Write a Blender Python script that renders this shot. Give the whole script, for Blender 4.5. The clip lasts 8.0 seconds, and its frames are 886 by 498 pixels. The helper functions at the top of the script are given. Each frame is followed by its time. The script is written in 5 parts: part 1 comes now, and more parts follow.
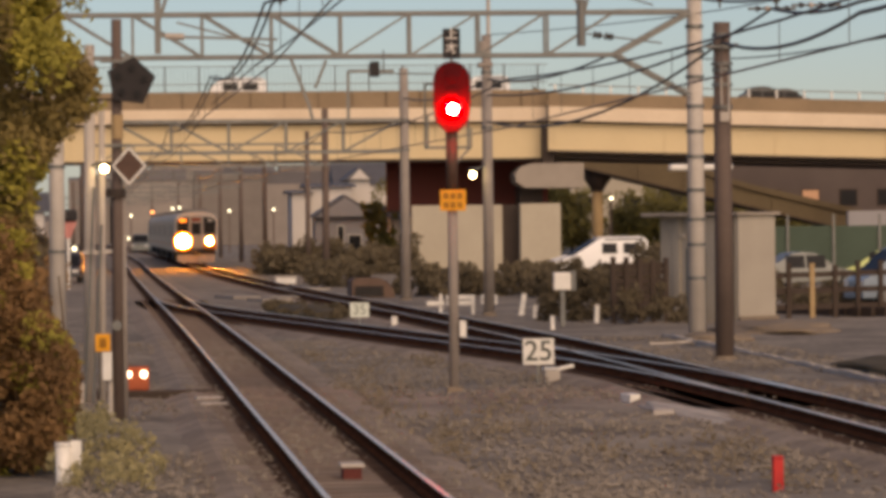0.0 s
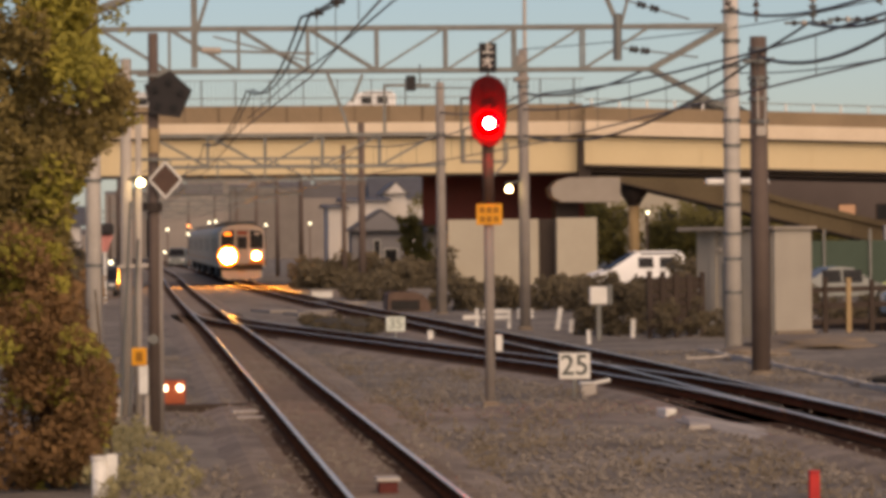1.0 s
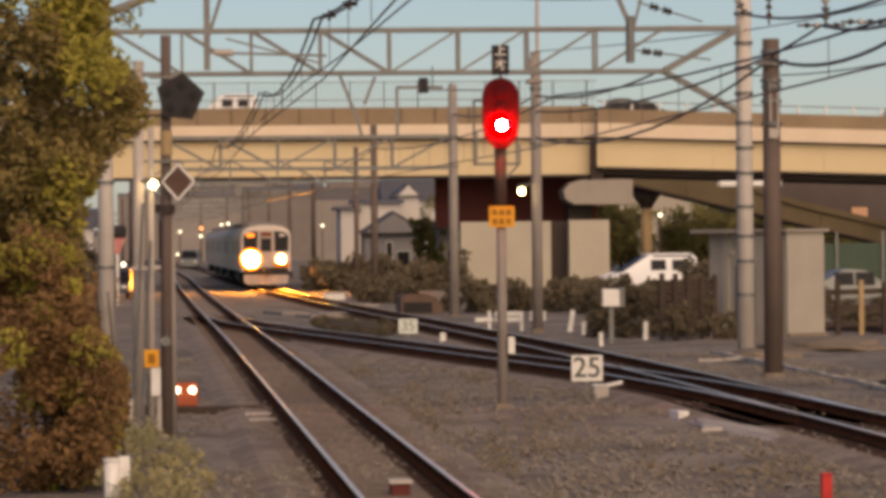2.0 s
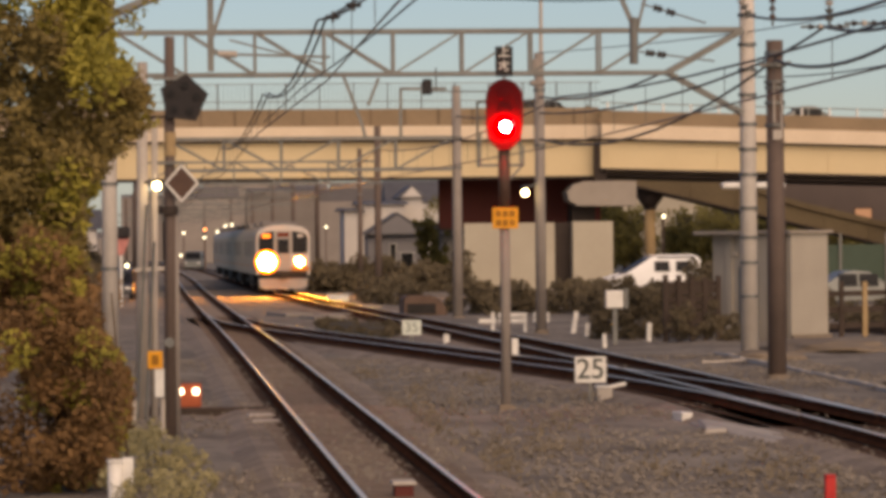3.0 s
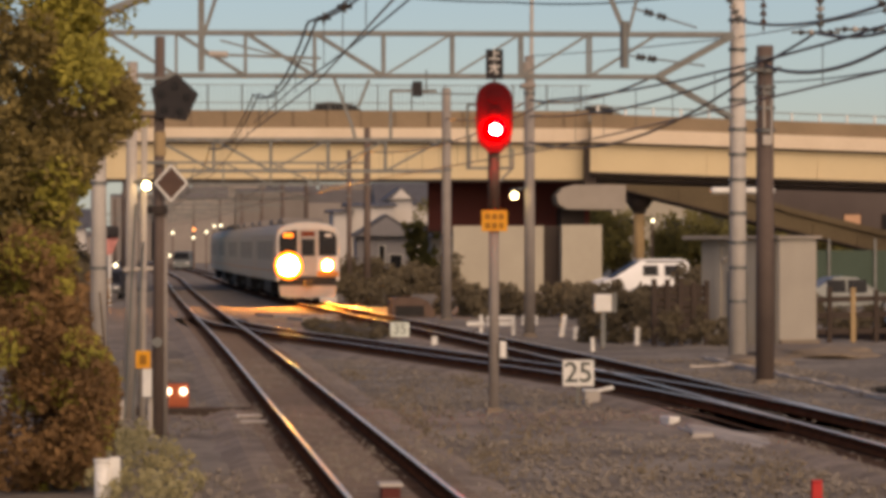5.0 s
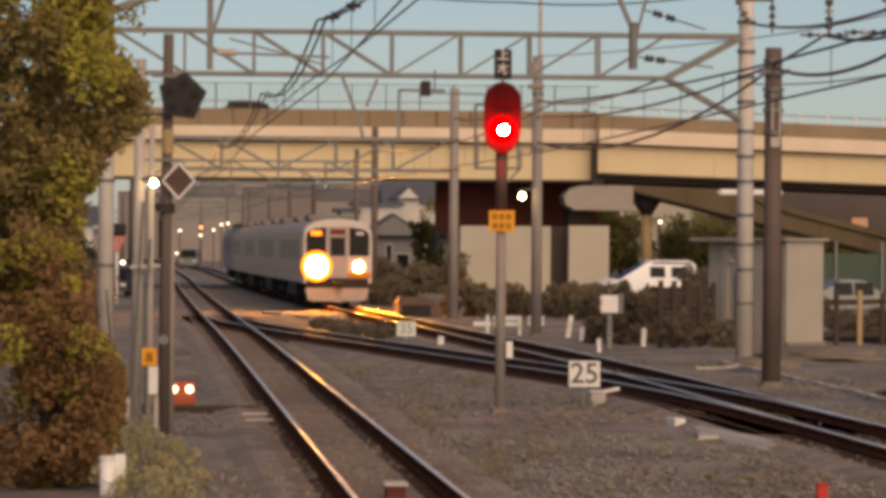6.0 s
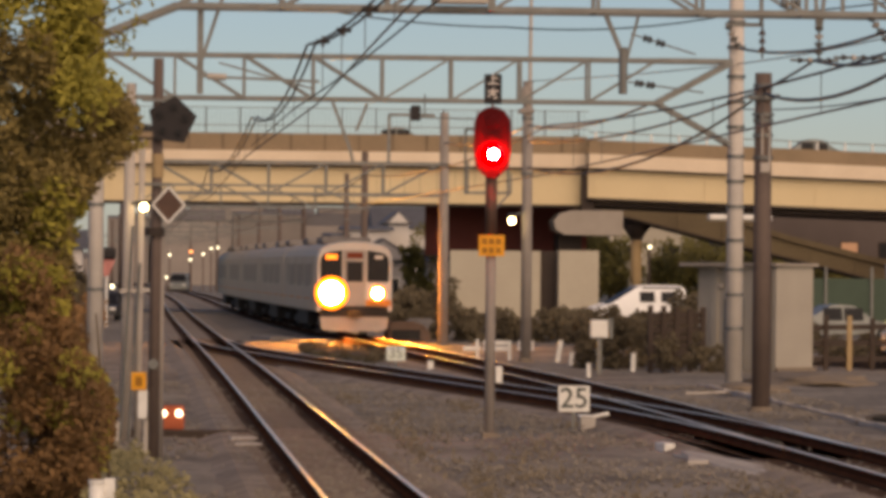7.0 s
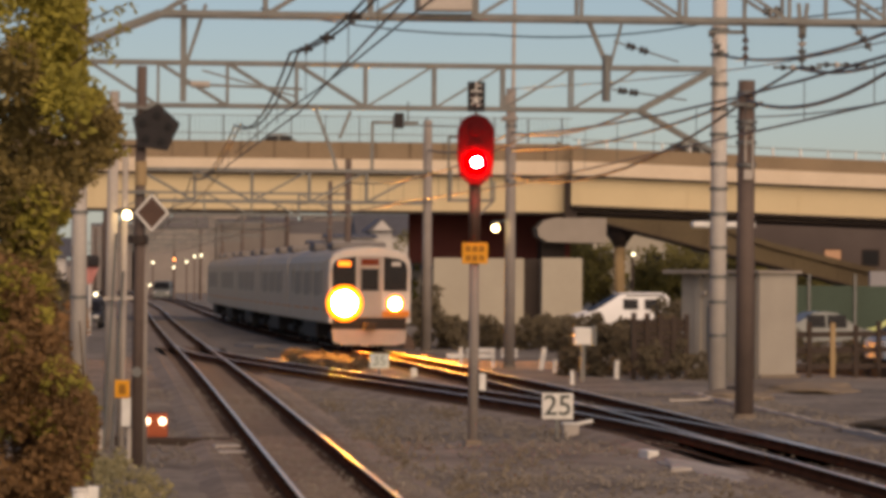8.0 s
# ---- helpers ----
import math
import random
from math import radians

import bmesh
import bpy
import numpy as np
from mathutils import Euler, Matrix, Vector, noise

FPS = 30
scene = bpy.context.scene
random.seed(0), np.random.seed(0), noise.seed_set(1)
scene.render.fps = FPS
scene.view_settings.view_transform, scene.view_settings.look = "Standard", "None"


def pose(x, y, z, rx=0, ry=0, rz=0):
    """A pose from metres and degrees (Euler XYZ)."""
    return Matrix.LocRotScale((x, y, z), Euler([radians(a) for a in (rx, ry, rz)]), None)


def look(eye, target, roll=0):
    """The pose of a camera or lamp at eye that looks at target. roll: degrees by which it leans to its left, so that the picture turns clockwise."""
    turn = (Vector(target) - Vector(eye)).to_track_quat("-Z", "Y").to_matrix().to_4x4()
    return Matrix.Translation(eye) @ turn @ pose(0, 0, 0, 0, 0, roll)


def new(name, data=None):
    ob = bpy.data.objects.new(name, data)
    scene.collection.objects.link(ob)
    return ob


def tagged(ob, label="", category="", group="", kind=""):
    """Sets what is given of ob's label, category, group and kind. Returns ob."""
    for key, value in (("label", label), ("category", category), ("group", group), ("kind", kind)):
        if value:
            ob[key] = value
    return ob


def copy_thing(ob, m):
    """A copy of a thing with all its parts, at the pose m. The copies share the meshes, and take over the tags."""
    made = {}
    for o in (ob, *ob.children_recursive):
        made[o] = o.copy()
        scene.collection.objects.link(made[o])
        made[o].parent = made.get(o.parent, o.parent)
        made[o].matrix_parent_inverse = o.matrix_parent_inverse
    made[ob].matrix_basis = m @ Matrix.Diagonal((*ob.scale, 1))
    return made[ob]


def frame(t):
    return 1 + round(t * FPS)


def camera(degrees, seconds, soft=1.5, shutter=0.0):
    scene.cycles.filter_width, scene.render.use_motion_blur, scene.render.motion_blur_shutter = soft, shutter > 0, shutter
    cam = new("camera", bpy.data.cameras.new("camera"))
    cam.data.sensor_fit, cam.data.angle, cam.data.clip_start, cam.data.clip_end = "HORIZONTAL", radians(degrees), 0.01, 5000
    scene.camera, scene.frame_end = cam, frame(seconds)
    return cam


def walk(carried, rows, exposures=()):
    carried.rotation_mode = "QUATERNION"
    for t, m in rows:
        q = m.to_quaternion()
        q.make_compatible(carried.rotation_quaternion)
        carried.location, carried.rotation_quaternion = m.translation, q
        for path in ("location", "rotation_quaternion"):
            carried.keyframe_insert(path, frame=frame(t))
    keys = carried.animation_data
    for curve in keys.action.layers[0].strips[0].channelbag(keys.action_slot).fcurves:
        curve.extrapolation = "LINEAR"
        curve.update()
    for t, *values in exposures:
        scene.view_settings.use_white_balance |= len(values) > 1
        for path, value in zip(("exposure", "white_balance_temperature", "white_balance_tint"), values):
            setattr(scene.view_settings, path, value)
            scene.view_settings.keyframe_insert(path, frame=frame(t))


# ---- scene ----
cam = camera(12.78, 8.0, soft=4.2)
EYE = Vector((0.0, 0.0, 2.55))
# seconds, yaw to the left, pitch up, roll, in degrees
SIGHT = [
    (0.0, -4.980, -0.360, -0.626),
    (0.5, -4.681, -0.258, -0.616),
    (1.0, -4.458, -0.150, -0.572),
    (1.5, -4.315, -0.051, -0.557),
    (1.7, -4.300, -0.113, -0.545),
    (2.8, -4.223, -0.118, -0.530),
    (3.0, -4.226, -0.096, -0.523),
    (3.5, -4.264, -0.115, -0.450),
    (4.0, -4.297, -0.069, -0.348),
    (4.5, -4.317, -0.083, -0.206),
    (4.7, -4.322, -0.068, -0.130),
    (5.8, -4.453, -0.055, 0.330),
    (6.0, -4.285, -0.067, 0.435),
    (6.5, -4.400, 0.175, 0.485),
    (7.0, -4.430, 0.290, 0.524),
    (7.5, -4.556, 0.379, 0.530),
    (8.0, -4.669, 0.401, 0.472),
]


def aim(yaw, pitch, roll):
    a, b = radians(yaw), radians(pitch)
    ahead = Vector((-math.sin(a) * math.cos(b), math.cos(a) * math.cos(b), math.sin(b)))
    return look(EYE, EYE + 100 * ahead, roll)


walk(cam, [(t, aim(a, b, c)) for t, a, b, c in SIGHT], [(0.0, 0.37, 7050, 20), (4.7, 0.34, 7050, 20), (8.0, 0.2, 7050, 20)])

# ---- world and light ----
world = bpy.data.worlds.new("dusk_sky")
scene.world = world
world.use_nodes = True
_n, _l = world.node_tree.nodes, world.node_tree.links
sky = _n.new("ShaderNodeTexSky")
sky.sky_type, sky.sun_disc = "NISHITA", False
sky.sun_elevation, sky.sun_rotation = radians(29.5), radians(163.6)
sky.air_density, sky.dust_density, sky.ozone_density = 1.0, 0.5, 5.0
_l.new(sky.outputs[0], _n["Background"].inputs[0])
_n["Background"].inputs[1].default_value = 0.064

sun = new("sun", bpy.data.lights.new("sun", "SUN"))
sun.data.energy, sun.data.angle, sun.data.color = 2.6, radians(75), (1.0, 0.75, 0.46)
sun.matrix_world = look((0, 0, 0), (-0.25, 0.85, -0.5))


# ---- materials ----
def mat(name, colour, second=None, scale=4.0, rough=0.8, metal=0.0, bump=0.2, grain=40.0, spread=0.5, vary=0.0, spec=0.3):
    """A surface with two scales of variation: stains at scale, grain at grain, both per metre."""
    m = bpy.data.materials.new(name)
    m.use_nodes = True
    n, l = m.node_tree.nodes, m.node_tree.links
    b = n["Principled BSDF"]
    co = n.new("ShaderNodeTexCoord")
    big, fine = n.new("ShaderNodeTexNoise"), n.new("ShaderNodeTexNoise")
    big.inputs["Scale"].default_value, big.inputs["Detail"].default_value = scale, 5
    fine.inputs["Scale"].default_value, fine.inputs["Detail"].default_value = grain, 3
    for q in (big, fine):
        l.new(co.outputs["Object"], q.inputs["Vector"])
    second = second or tuple(0.6 * c for c in colour)
    ramp = n.new("ShaderNodeValToRGB")
    ramp.color_ramp.elements[0].position, ramp.color_ramp.elements[1].position = 0.5 - spread / 3, 0.5 + spread / 3
    ramp.color_ramp.elements[0].color, ramp.color_ramp.elements[1].color = (*second, 1), (*colour, 1)
    mix = n.new("ShaderNodeMath")
    mix.operation, mix.inputs[1].default_value = "MULTIPLY_ADD", 0.35
    l.new(fine.outputs[0], mix.inputs[0])
    low = n.new("ShaderNodeMath")
    low.operation, low.inputs[1].default_value = "MULTIPLY", 0.65
    l.new(big.outputs[0], low.inputs[0])
    l.new(low.outputs[0], mix.inputs[2])
    l.new(mix.outputs[0], ramp.inputs[0])
    out = ramp.outputs[0]
    if vary:
        info, hsv, mr = n.new("ShaderNodeObjectInfo"), n.new("ShaderNodeHueSaturation"), n.new("ShaderNodeMapRange")
        geo = n.new("ShaderNodeNewGeometry")
        add = n.new("ShaderNodeMath")
        add.operation = "ADD"
        l.new(info.outputs["Random"], add.inputs[0])
        l.new(geo.outputs["Random Per Island"], add.inputs[1])
        mr.inputs["From Max"].default_value = 2
        mr.inputs["To Min"].default_value, mr.inputs["To Max"].default_value = 1 - vary, 1 + vary
        l.new(add.outputs[0], mr.inputs["Value"])
        l.new(mr.outputs[0], hsv.inputs["Value"])
        l.new(out, hsv.inputs["Color"])
        out = hsv.outputs[0]
    l.new(out, b.inputs["Base Color"])
    b.inputs["Roughness"].default_value, b.inputs["Metallic"].default_value = rough, metal
    b.inputs["Specular IOR Level"].default_value = spec
    if bump:
        bp = n.new("ShaderNodeBump")
        bp.inputs["Strength"].default_value, bp.inputs["Distance"].default_value = bump, 0.02
        l.new(fine.outputs[0], bp.inputs["Height"])
        l.new(bp.outputs[0], b.inputs["Normal"])
    return m


def glow(name, colour, strength):
    m = bpy.data.materials.new(name)
    m.use_nodes = True
    b = m.node_tree.nodes["Principled BSDF"]
    b.inputs["Base Color"].default_value = (0.0, 0.0, 0.0, 1)
    b.inputs["Specular IOR Level"].default_value = 0.0
    b.inputs["Emission Color"].default_value = (*colour, 1)
    b.inputs["Emission Strength"].default_value = strength
    return m


GRAVEL = mat("gravel", (0.275, 0.238, 0.198), (0.12, 0.102, 0.085), 0.4, 0.95, 0, 1.0, 5.0, 0.32)
BALLAST = mat("ballast", (0.32, 0.26, 0.212), (0.16, 0.128, 0.10), 0.8, 0.95, 0, 1.0, 6.0, 0.35)
DRYGRASS = mat("dry_grass", (0.26, 0.215, 0.155), (0.15, 0.12, 0.085), 1.2, 0.95, 0, 0.3, 12, 0.8, 0.4)
DIRT = mat("dirt", (0.25, 0.2, 0.15), (0.15, 0.118, 0.09), 0.5, 0.95, 0, 0.6, 8, 0.8)
TIMBER = mat("sleeper_timber", (0.20, 0.14, 0.10), (0.11, 0.078, 0.058), 3, 0.9, 0, 0.5, 20, 0.8, 0.3)
DARKBALLAST = mat("darker_ballast", (0.10, 0.06, 0.039), (0.045, 0.027, 0.018), 1.5, 0.95, 0, 0.9, 14.0, 0.4, 0, 0.05)
RAILSTEEL = mat("rusty_rail_web", (0.12, 0.052, 0.03), (0.06, 0.028, 0.017), 2, 0.9, 0.0, 0.2, 30, 0.7, 0, 0.0)
RAILHEAD = mat("polished_rail_head", (1.0, 0.80, 0.58), (0.84, 0.66, 0.50), 1.5, 0.3, 0.7, 0.05, 30, 0.7, 0, 0.6)
CONCRETE = mat("pale_concrete", (0.52, 0.47, 0.42), (0.36, 0.32, 0.28), 1.2, 0.85, 0, 0.2, 20, 0.8)
MASTWHITE = mat("spun_concrete", (0.62, 0.57, 0.52), (0.40, 0.36, 0.32), 1.5, 0.8, 0, 0.2, 20, 0.8)
BEIGE = mat("beige_girder_paint", (0.64, 0.52, 0.32), (0.54, 0.43, 0.26), 0.35, 0.6, 0, 0.1, 6, 0.8)
CREAM = mat("cream_fascia_paint", (0.72, 0.60, 0.46), (0.56, 0.45, 0.33), 0.35, 0.7, 0, 0.1, 6, 0.8)
PARAPET = mat("weathered_parapet", (0.30, 0.22, 0.14), (0.19, 0.14, 0.09), 0.4, 0.85, 0, 0.2, 6, 0.8)
PARAPETPOST = mat("parapet_post_paint", (0.20, 0.145, 0.095), None, 1, 0.8)
# Olive-brown darkened to put the bridge's shadow into the ramp's colour.
RAMPSHADE = mat("shade_darkened_ramp_olive", (0.17, 0.13, 0.075), (0.10, 0.075, 0.045), 0.3, 0.85, 0, 0.2, 6)
# Dark steel for fittings; on bridge and piers its darkness is painted shade.
DARKSTEELSHADE = mat("dark_steel_and_shade", (0.06, 0.045, 0.038), (0.035, 0.026, 0.022), 0.6, 0.8, 0.1, 0.1, 8, 0.8)
REDSTEEL = mat("oxide_red_girder", (0.13, 0.028, 0.022), (0.08, 0.018, 0.015), 0.5, 0.7, 0, 0.1, 8, 0.8)
GALV = mat("galvanised_steel", (0.21, 0.215, 0.21), (0.12, 0.118, 0.11), 3, 0.5, 0.5, 0.1, 30, 0.8)
RUSTMAST = mat("weathered_brown_mast", (0.17, 0.125, 0.105), (0.10, 0.075, 0.065), 1.5, 0.75, 0.15, 0.2, 20, 0.8)
GREYMAST = mat("weathered_grey_mast", (0.34, 0.30, 0.27), (0.22, 0.19, 0.17), 1.5, 0.75, 0.1, 0.2, 20, 0.8)
WIRE = mat("wire", (0.09, 0.085, 0.085), None, 5, 0.6, 0.4, 0)
BLACK = mat("black_board_paint", (0.018, 0.014, 0.016), (0.012, 0.01, 0.011), 4, 0.55, 0, 0.05, 30)
# Black board coloured dark red, painting in the red lamp's glow.
SIGNALTINT = mat("glow_tinted_backboard", (0.11, 0.006, 0.008), (0.08, 0.005, 0.006), 4, 0.7, 0, 0.05, 30, 0.5, 0, 0.08)
WHITEPLATE = mat("white_enamel", (0.78, 0.76, 0.72), (0.62, 0.60, 0.56), 4, 0.45, 0, 0.05, 30)
GREENWHITE = mat("pale_green_white_enamel", (0.66, 0.70, 0.64), (0.54, 0.58, 0.52), 4, 0.5, 0, 0.05, 30)
ORANGEPLATE = mat("orange_plate", (0.80, 0.36, 0.015), (0.66, 0.28, 0.012), 6, 0.5, 0, 0.05, 30)
PLATEINK = mat("plate_ink", (0.38, 0.16, 0.012), None, 6, 0.6, 0, 0)
FADEDINK = mat("faded_letter_paint", (0.30, 0.34, 0.30), None, 6, 0.6, 0, 0)
INK = mat("dark_letter_paint", (0.09, 0.10, 0.09), None, 6, 0.6, 0, 0)
REDPAINT = mat("red_post_paint", (0.55, 0.03, 0.025), (0.38, 0.02, 0.02), 5, 0.5, 0, 0.05, 30)
BROWNBOARD = mat("brown_sign_face", (0.10, 0.055, 0.04), (0.07, 0.04, 0.03), 5, 0.6, 0, 0.05, 30)
STAINLESS = mat("stainless_body", (0.46, 0.39, 0.31), (0.36, 0.30, 0.24), 0.8, 0.55, 0.2, 0.05, 25, 0.8)
FRONTWHITE = mat("white_front_panel", (0.60, 0.55, 0.50), (0.46, 0.42, 0.38), 1.5, 0.4, 0, 0.05, 25, 0.8)
DOORGREY = mat("grey_door_panel", (0.36, 0.32, 0.29), (0.28, 0.25, 0.22), 1.5, 0.5, 0, 0.05, 25)
ROOFGREY = mat("roof_grey", (0.22, 0.20, 0.19), (0.14, 0.125, 0.12), 0.8, 0.8, 0, 0.2, 15, 0.8)
UNDERFRAME = mat("underframe_black", (0.03, 0.026, 0.024), None, 2, 0.8, 0, 0.1)
# Pale tan panes: haze over the train's side is put into the colour.
GLASSSIDE = mat("haze_coloured_side_glass", (0.24, 0.20, 0.16), (0.18, 0.15, 0.12), 1, 0.5, 0, 0, 20, 0.5, 0, 0.4)
GLASSDARK = mat("dark_tinted_glass", (0.02, 0.02, 0.022), (0.014, 0.014, 0.016), 2, 0.4, 0, 0, 20, 0.5, 0, 0.12)
BANDORANGE = mat("orange_body_band", (0.62, 0.22, 0.03), None, 2, 0.5, 0, 0.02)
# Emissive amber that stands in for the orange halo round the headlamps.
LAMPHALO = glow("amber_halo_glow", (1.0, 0.22, 0.008), 4.0)
HEADLAMP = glow("headlamp_light", (1.0, 0.36, 0.045), 1100.0)
LEDORANGE = glow("orange_led_text", (1.0, 0.22, 0.02), 3.0)
LEDRED = glow("red_led_text", (0.6, 0.12, 0.05), 0.25)
REDLENS = glow("red_signal_light", (1.0, 0.0006, 0.0006), 110.0)
REDCORE = glow("red_signal_core", (1.0, 0.62, 0.42), 60.0)
WHITELAMP = glow("white_lamp_light", (1.0, 0.78, 0.36), 22.0)
SHUNTLAMP = glow("shunt_lamp_light", (1.0, 0.78, 0.50), 6.0)
FARLAMP = glow("far_lamp_light", (1.0, 0.93, 0.60), 3.5)
FARORANGE = glow("far_orange_light", (1.0, 0.32, 0.08), 6.0)
HUTWALL = mat("hut_render", (0.40, 0.365, 0.31), (0.30, 0.27, 0.23), 0.9, 0.9, 0, 0.2, 15, 0.8)
HUTROOF = mat("hut_roof", (0.34, 0.30, 0.26), (0.24, 0.21, 0.18), 0.9, 0.9, 0, 0.2, 15, 0.8)
PALEWALL = mat("pale_abutment_wall", (0.45, 0.41, 0.33), (0.36, 0.32, 0.255), 0.4, 0.9, 0, 0.2, 8, 0.8)
HOUSEWALL = mat("house_wall", (0.62, 0.58, 0.54), (0.48, 0.45, 0.42), 0.4, 0.9, 0, 0.1, 8, 0.8)
HOUSEGREY = mat("grey_house_wall", (0.32, 0.31, 0.32), (0.24, 0.23, 0.24), 0.4, 0.9, 0, 0.1, 8, 0.8)
TILE = mat("slate_roof", (0.12, 0.12, 0.135), (0.075, 0.075, 0.085), 1.0, 0.7, 0, 0.3, 12, 0.8)
WOODDARK = mat("dark_fence_timber", (0.07, 0.05, 0.04), (0.04, 0.028, 0.022), 2, 0.85, 0, 0.3, 20, 0.8)
TANPOST = mat("tan_post", (0.42, 0.30, 0.16), (0.30, 0.21, 0.11), 2, 0.8, 0, 0.2, 20, 0.8)
CARWHITE = mat("white_car_paint", (0.80, 0.80, 0.80), (0.74, 0.74, 0.74), 1, 0.25, 0, 0, 20, 0.5, 0, 0.5)
CARSILVER = mat("silver_car_paint", (0.20, 0.21, 0.20), (0.17, 0.18, 0.17), 1, 0.4, 0.2, 0, 20, 0.5, 0, 0.5)
CARLIME = mat("lime_car_paint", (0.55, 0.62, 0.22), (0.5, 0.56, 0.2), 1, 0.3, 0, 0, 20, 0.5, 0, 0.5)
CARDARK = mat("dark_car_paint", (0.05, 0.05, 0.055), None, 1, 0.3, 0, 0, 20, 0.5, 0, 0.5)
CARBLUE = mat("blue_grey_truck_paint", (0.25, 0.32, 0.40), None, 1, 0.4, 0, 0, 20, 0.5, 0, 0.5)
RUBBER = mat("tyre_rubber", (0.025, 0.025, 0.025), None, 4, 0.9, 0, 0)
GREENNET = mat("green_net_fence", (0.07, 0.10, 0.075), (0.05, 0.07, 0.052), 0.5, 0.9, 0, 0.1, 10)
BARK = mat("bark", (0.12, 0.085, 0.06), (0.06, 0.042, 0.03), 4, 0.9, 0, 0.6, 25, 0.8)
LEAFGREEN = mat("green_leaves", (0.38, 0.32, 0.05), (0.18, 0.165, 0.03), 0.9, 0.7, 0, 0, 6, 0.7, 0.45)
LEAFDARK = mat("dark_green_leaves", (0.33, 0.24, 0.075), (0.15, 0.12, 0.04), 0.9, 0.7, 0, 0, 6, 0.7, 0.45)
LEAFRED = mat("russet_leaves", (0.29, 0.16, 0.06), (0.15, 0.088, 0.04), 0.9, 0.75, 0, 0, 6, 0.7, 0.5)
LEAFPALE = mat("pale_weed_leaves", (0.33, 0.29, 0.15), (0.19, 0.165, 0.085), 1.5, 0.8, 0, 0, 6, 0.7, 0.45)
LEAFFAR = mat("far_tree_leaves", (0.27, 0.24, 0.075), (0.14, 0.125, 0.045), 0.4, 0.85, 0, 0, 3, 0.7, 0.4)
SHRUB = mat("dusky_shrub_leaves", (0.15, 0.12, 0.075), (0.085, 0.068, 0.042), 0.8, 0.85, 0, 0, 5, 0.7, 0.45)
# Distance haze is put into these flat wall tones.
HAZETOWN = mat("hazy_town", (0.25, 0.22, 0.20), (0.16, 0.14, 0.128), 0.06, 0.95, 0, 0, 0.7, 0.8, 0.5)


for _m in (LEAFGREEN, LEAFDARK, LEAFRED, LEAFPALE, LEAFFAR, SHRUB, DRYGRASS):
    # thin leaves let some light through
    _t, _k = _m.node_tree.nodes, _m.node_tree.links
    _b, _o = _t["Principled BSDF"], _t["Material Output"]
    _x, _y = _t.new("ShaderNodeBsdfTranslucent"), _t.new("ShaderNodeMixShader")
    _y.inputs[0].default_value = 0.22
    _k.new(_b.inputs["Base Color"].links[0].from_socket, _x.inputs[0])
    _k.new(_b.outputs[0], _y.inputs[1])
    _k.new(_x.outputs[0], _y.inputs[2])
    _k.new(_y.outputs[0], _o.inputs[0])


# ---- mesh helpers ----
def part(name, bm, material, parent=None, label="", smooth=False):
    me = bpy.data.meshes.new(name)
    bmesh.ops.recalc_face_normals(bm, faces=bm.faces)
    if smooth:
        for f in bm.faces:
            f.smooth = True
    bm.to_mesh(me)
    bm.free()
    me.materials.append(material)
    ob = new(name, me)
    ob.parent = parent
    if label:
        ob["label"] = label
    return ob


def thing(name, label, category, group="", m=None, kind=""):
    ob = tagged(new(name), label, category, group, kind)
    if m is not None:
        ob.matrix_basis = m
    return ob


def box(bm, x0, x1, y0, y1, z0, z1, bevel=0.0, m=None):
    mm = Matrix.Translation(((x0 + x1) / 2, (y0 + y1) / 2, (z0 + z1) / 2)) @ Matrix.Diagonal((abs(x1 - x0), abs(y1 - y0), abs(z1 - z0), 1))
    r = bmesh.ops.create_cube(bm, size=1, matrix=(m @ mm) if m is not None else mm)
    if bevel:
        es = list({e for v in r["verts"] for e in v.link_edges})
        bmesh.ops.bevel(bm, geom=es, offset=bevel, segments=2, affect="EDGES", profile=0.5)
    return bm


def rod(bm, a, b, r, r2=None, seg=10):
    a, b = Vector(a), Vector(b)
    d = b - a
    m = Matrix.Translation((a + b) / 2) @ d.to_track_quat("Z", "Y").to_matrix().to_4x4()
    bmesh.ops.create_cone(bm, cap_ends=True, segments=seg, radius1=r, radius2=r if r2 is None else r2, depth=d.length, matrix=m)
    return bm


def bar(bm, a, b, w, h):
    """A square-edged bar from a to b, w wide across and h high."""
    a, b = Vector(a), Vector(b)
    d = b - a
    m = Matrix.Translation((a + b) / 2) @ d.to_track_quat("Y", "Z").to_matrix().to_4x4()
    bmesh.ops.create_cube(bm, size=1, matrix=m @ Matrix.Diagonal((w, d.length, h, 1)))
    return bm


def plate(bm, pts, thick):
    """A flat outline of (x, z) points with thickness along y, front at y=0."""
    f = [bm.verts.new((x, 0, z)) for x, z in pts]
    k = [bm.verts.new((x, thick, z)) for x, z in pts]
    bm.faces.new(f)
    bm.faces.new(k[::-1])
    for i in range(len(pts)):
        j = (i + 1) % len(pts)
        bm.faces.new((f[i], f[j], k[j], k[i]))
    return bm


def sweep(bm, rings, caps=True, closed=True):
    vs = [[bm.verts.new(p) for p in ring] for ring in rings]
    n = len(rings[0])
    for a, b in zip(vs, vs[1:]):
        for i in range(n if closed else n - 1):
            j = (i + 1) % n
            bm.faces.new((a[i], a[j], b[j], b[i]))
    if caps and closed:
        bm.faces.new(vs[0][::-1])
        bm.faces.new(vs[-1])
    return bm


def B():
    return bmesh.new()


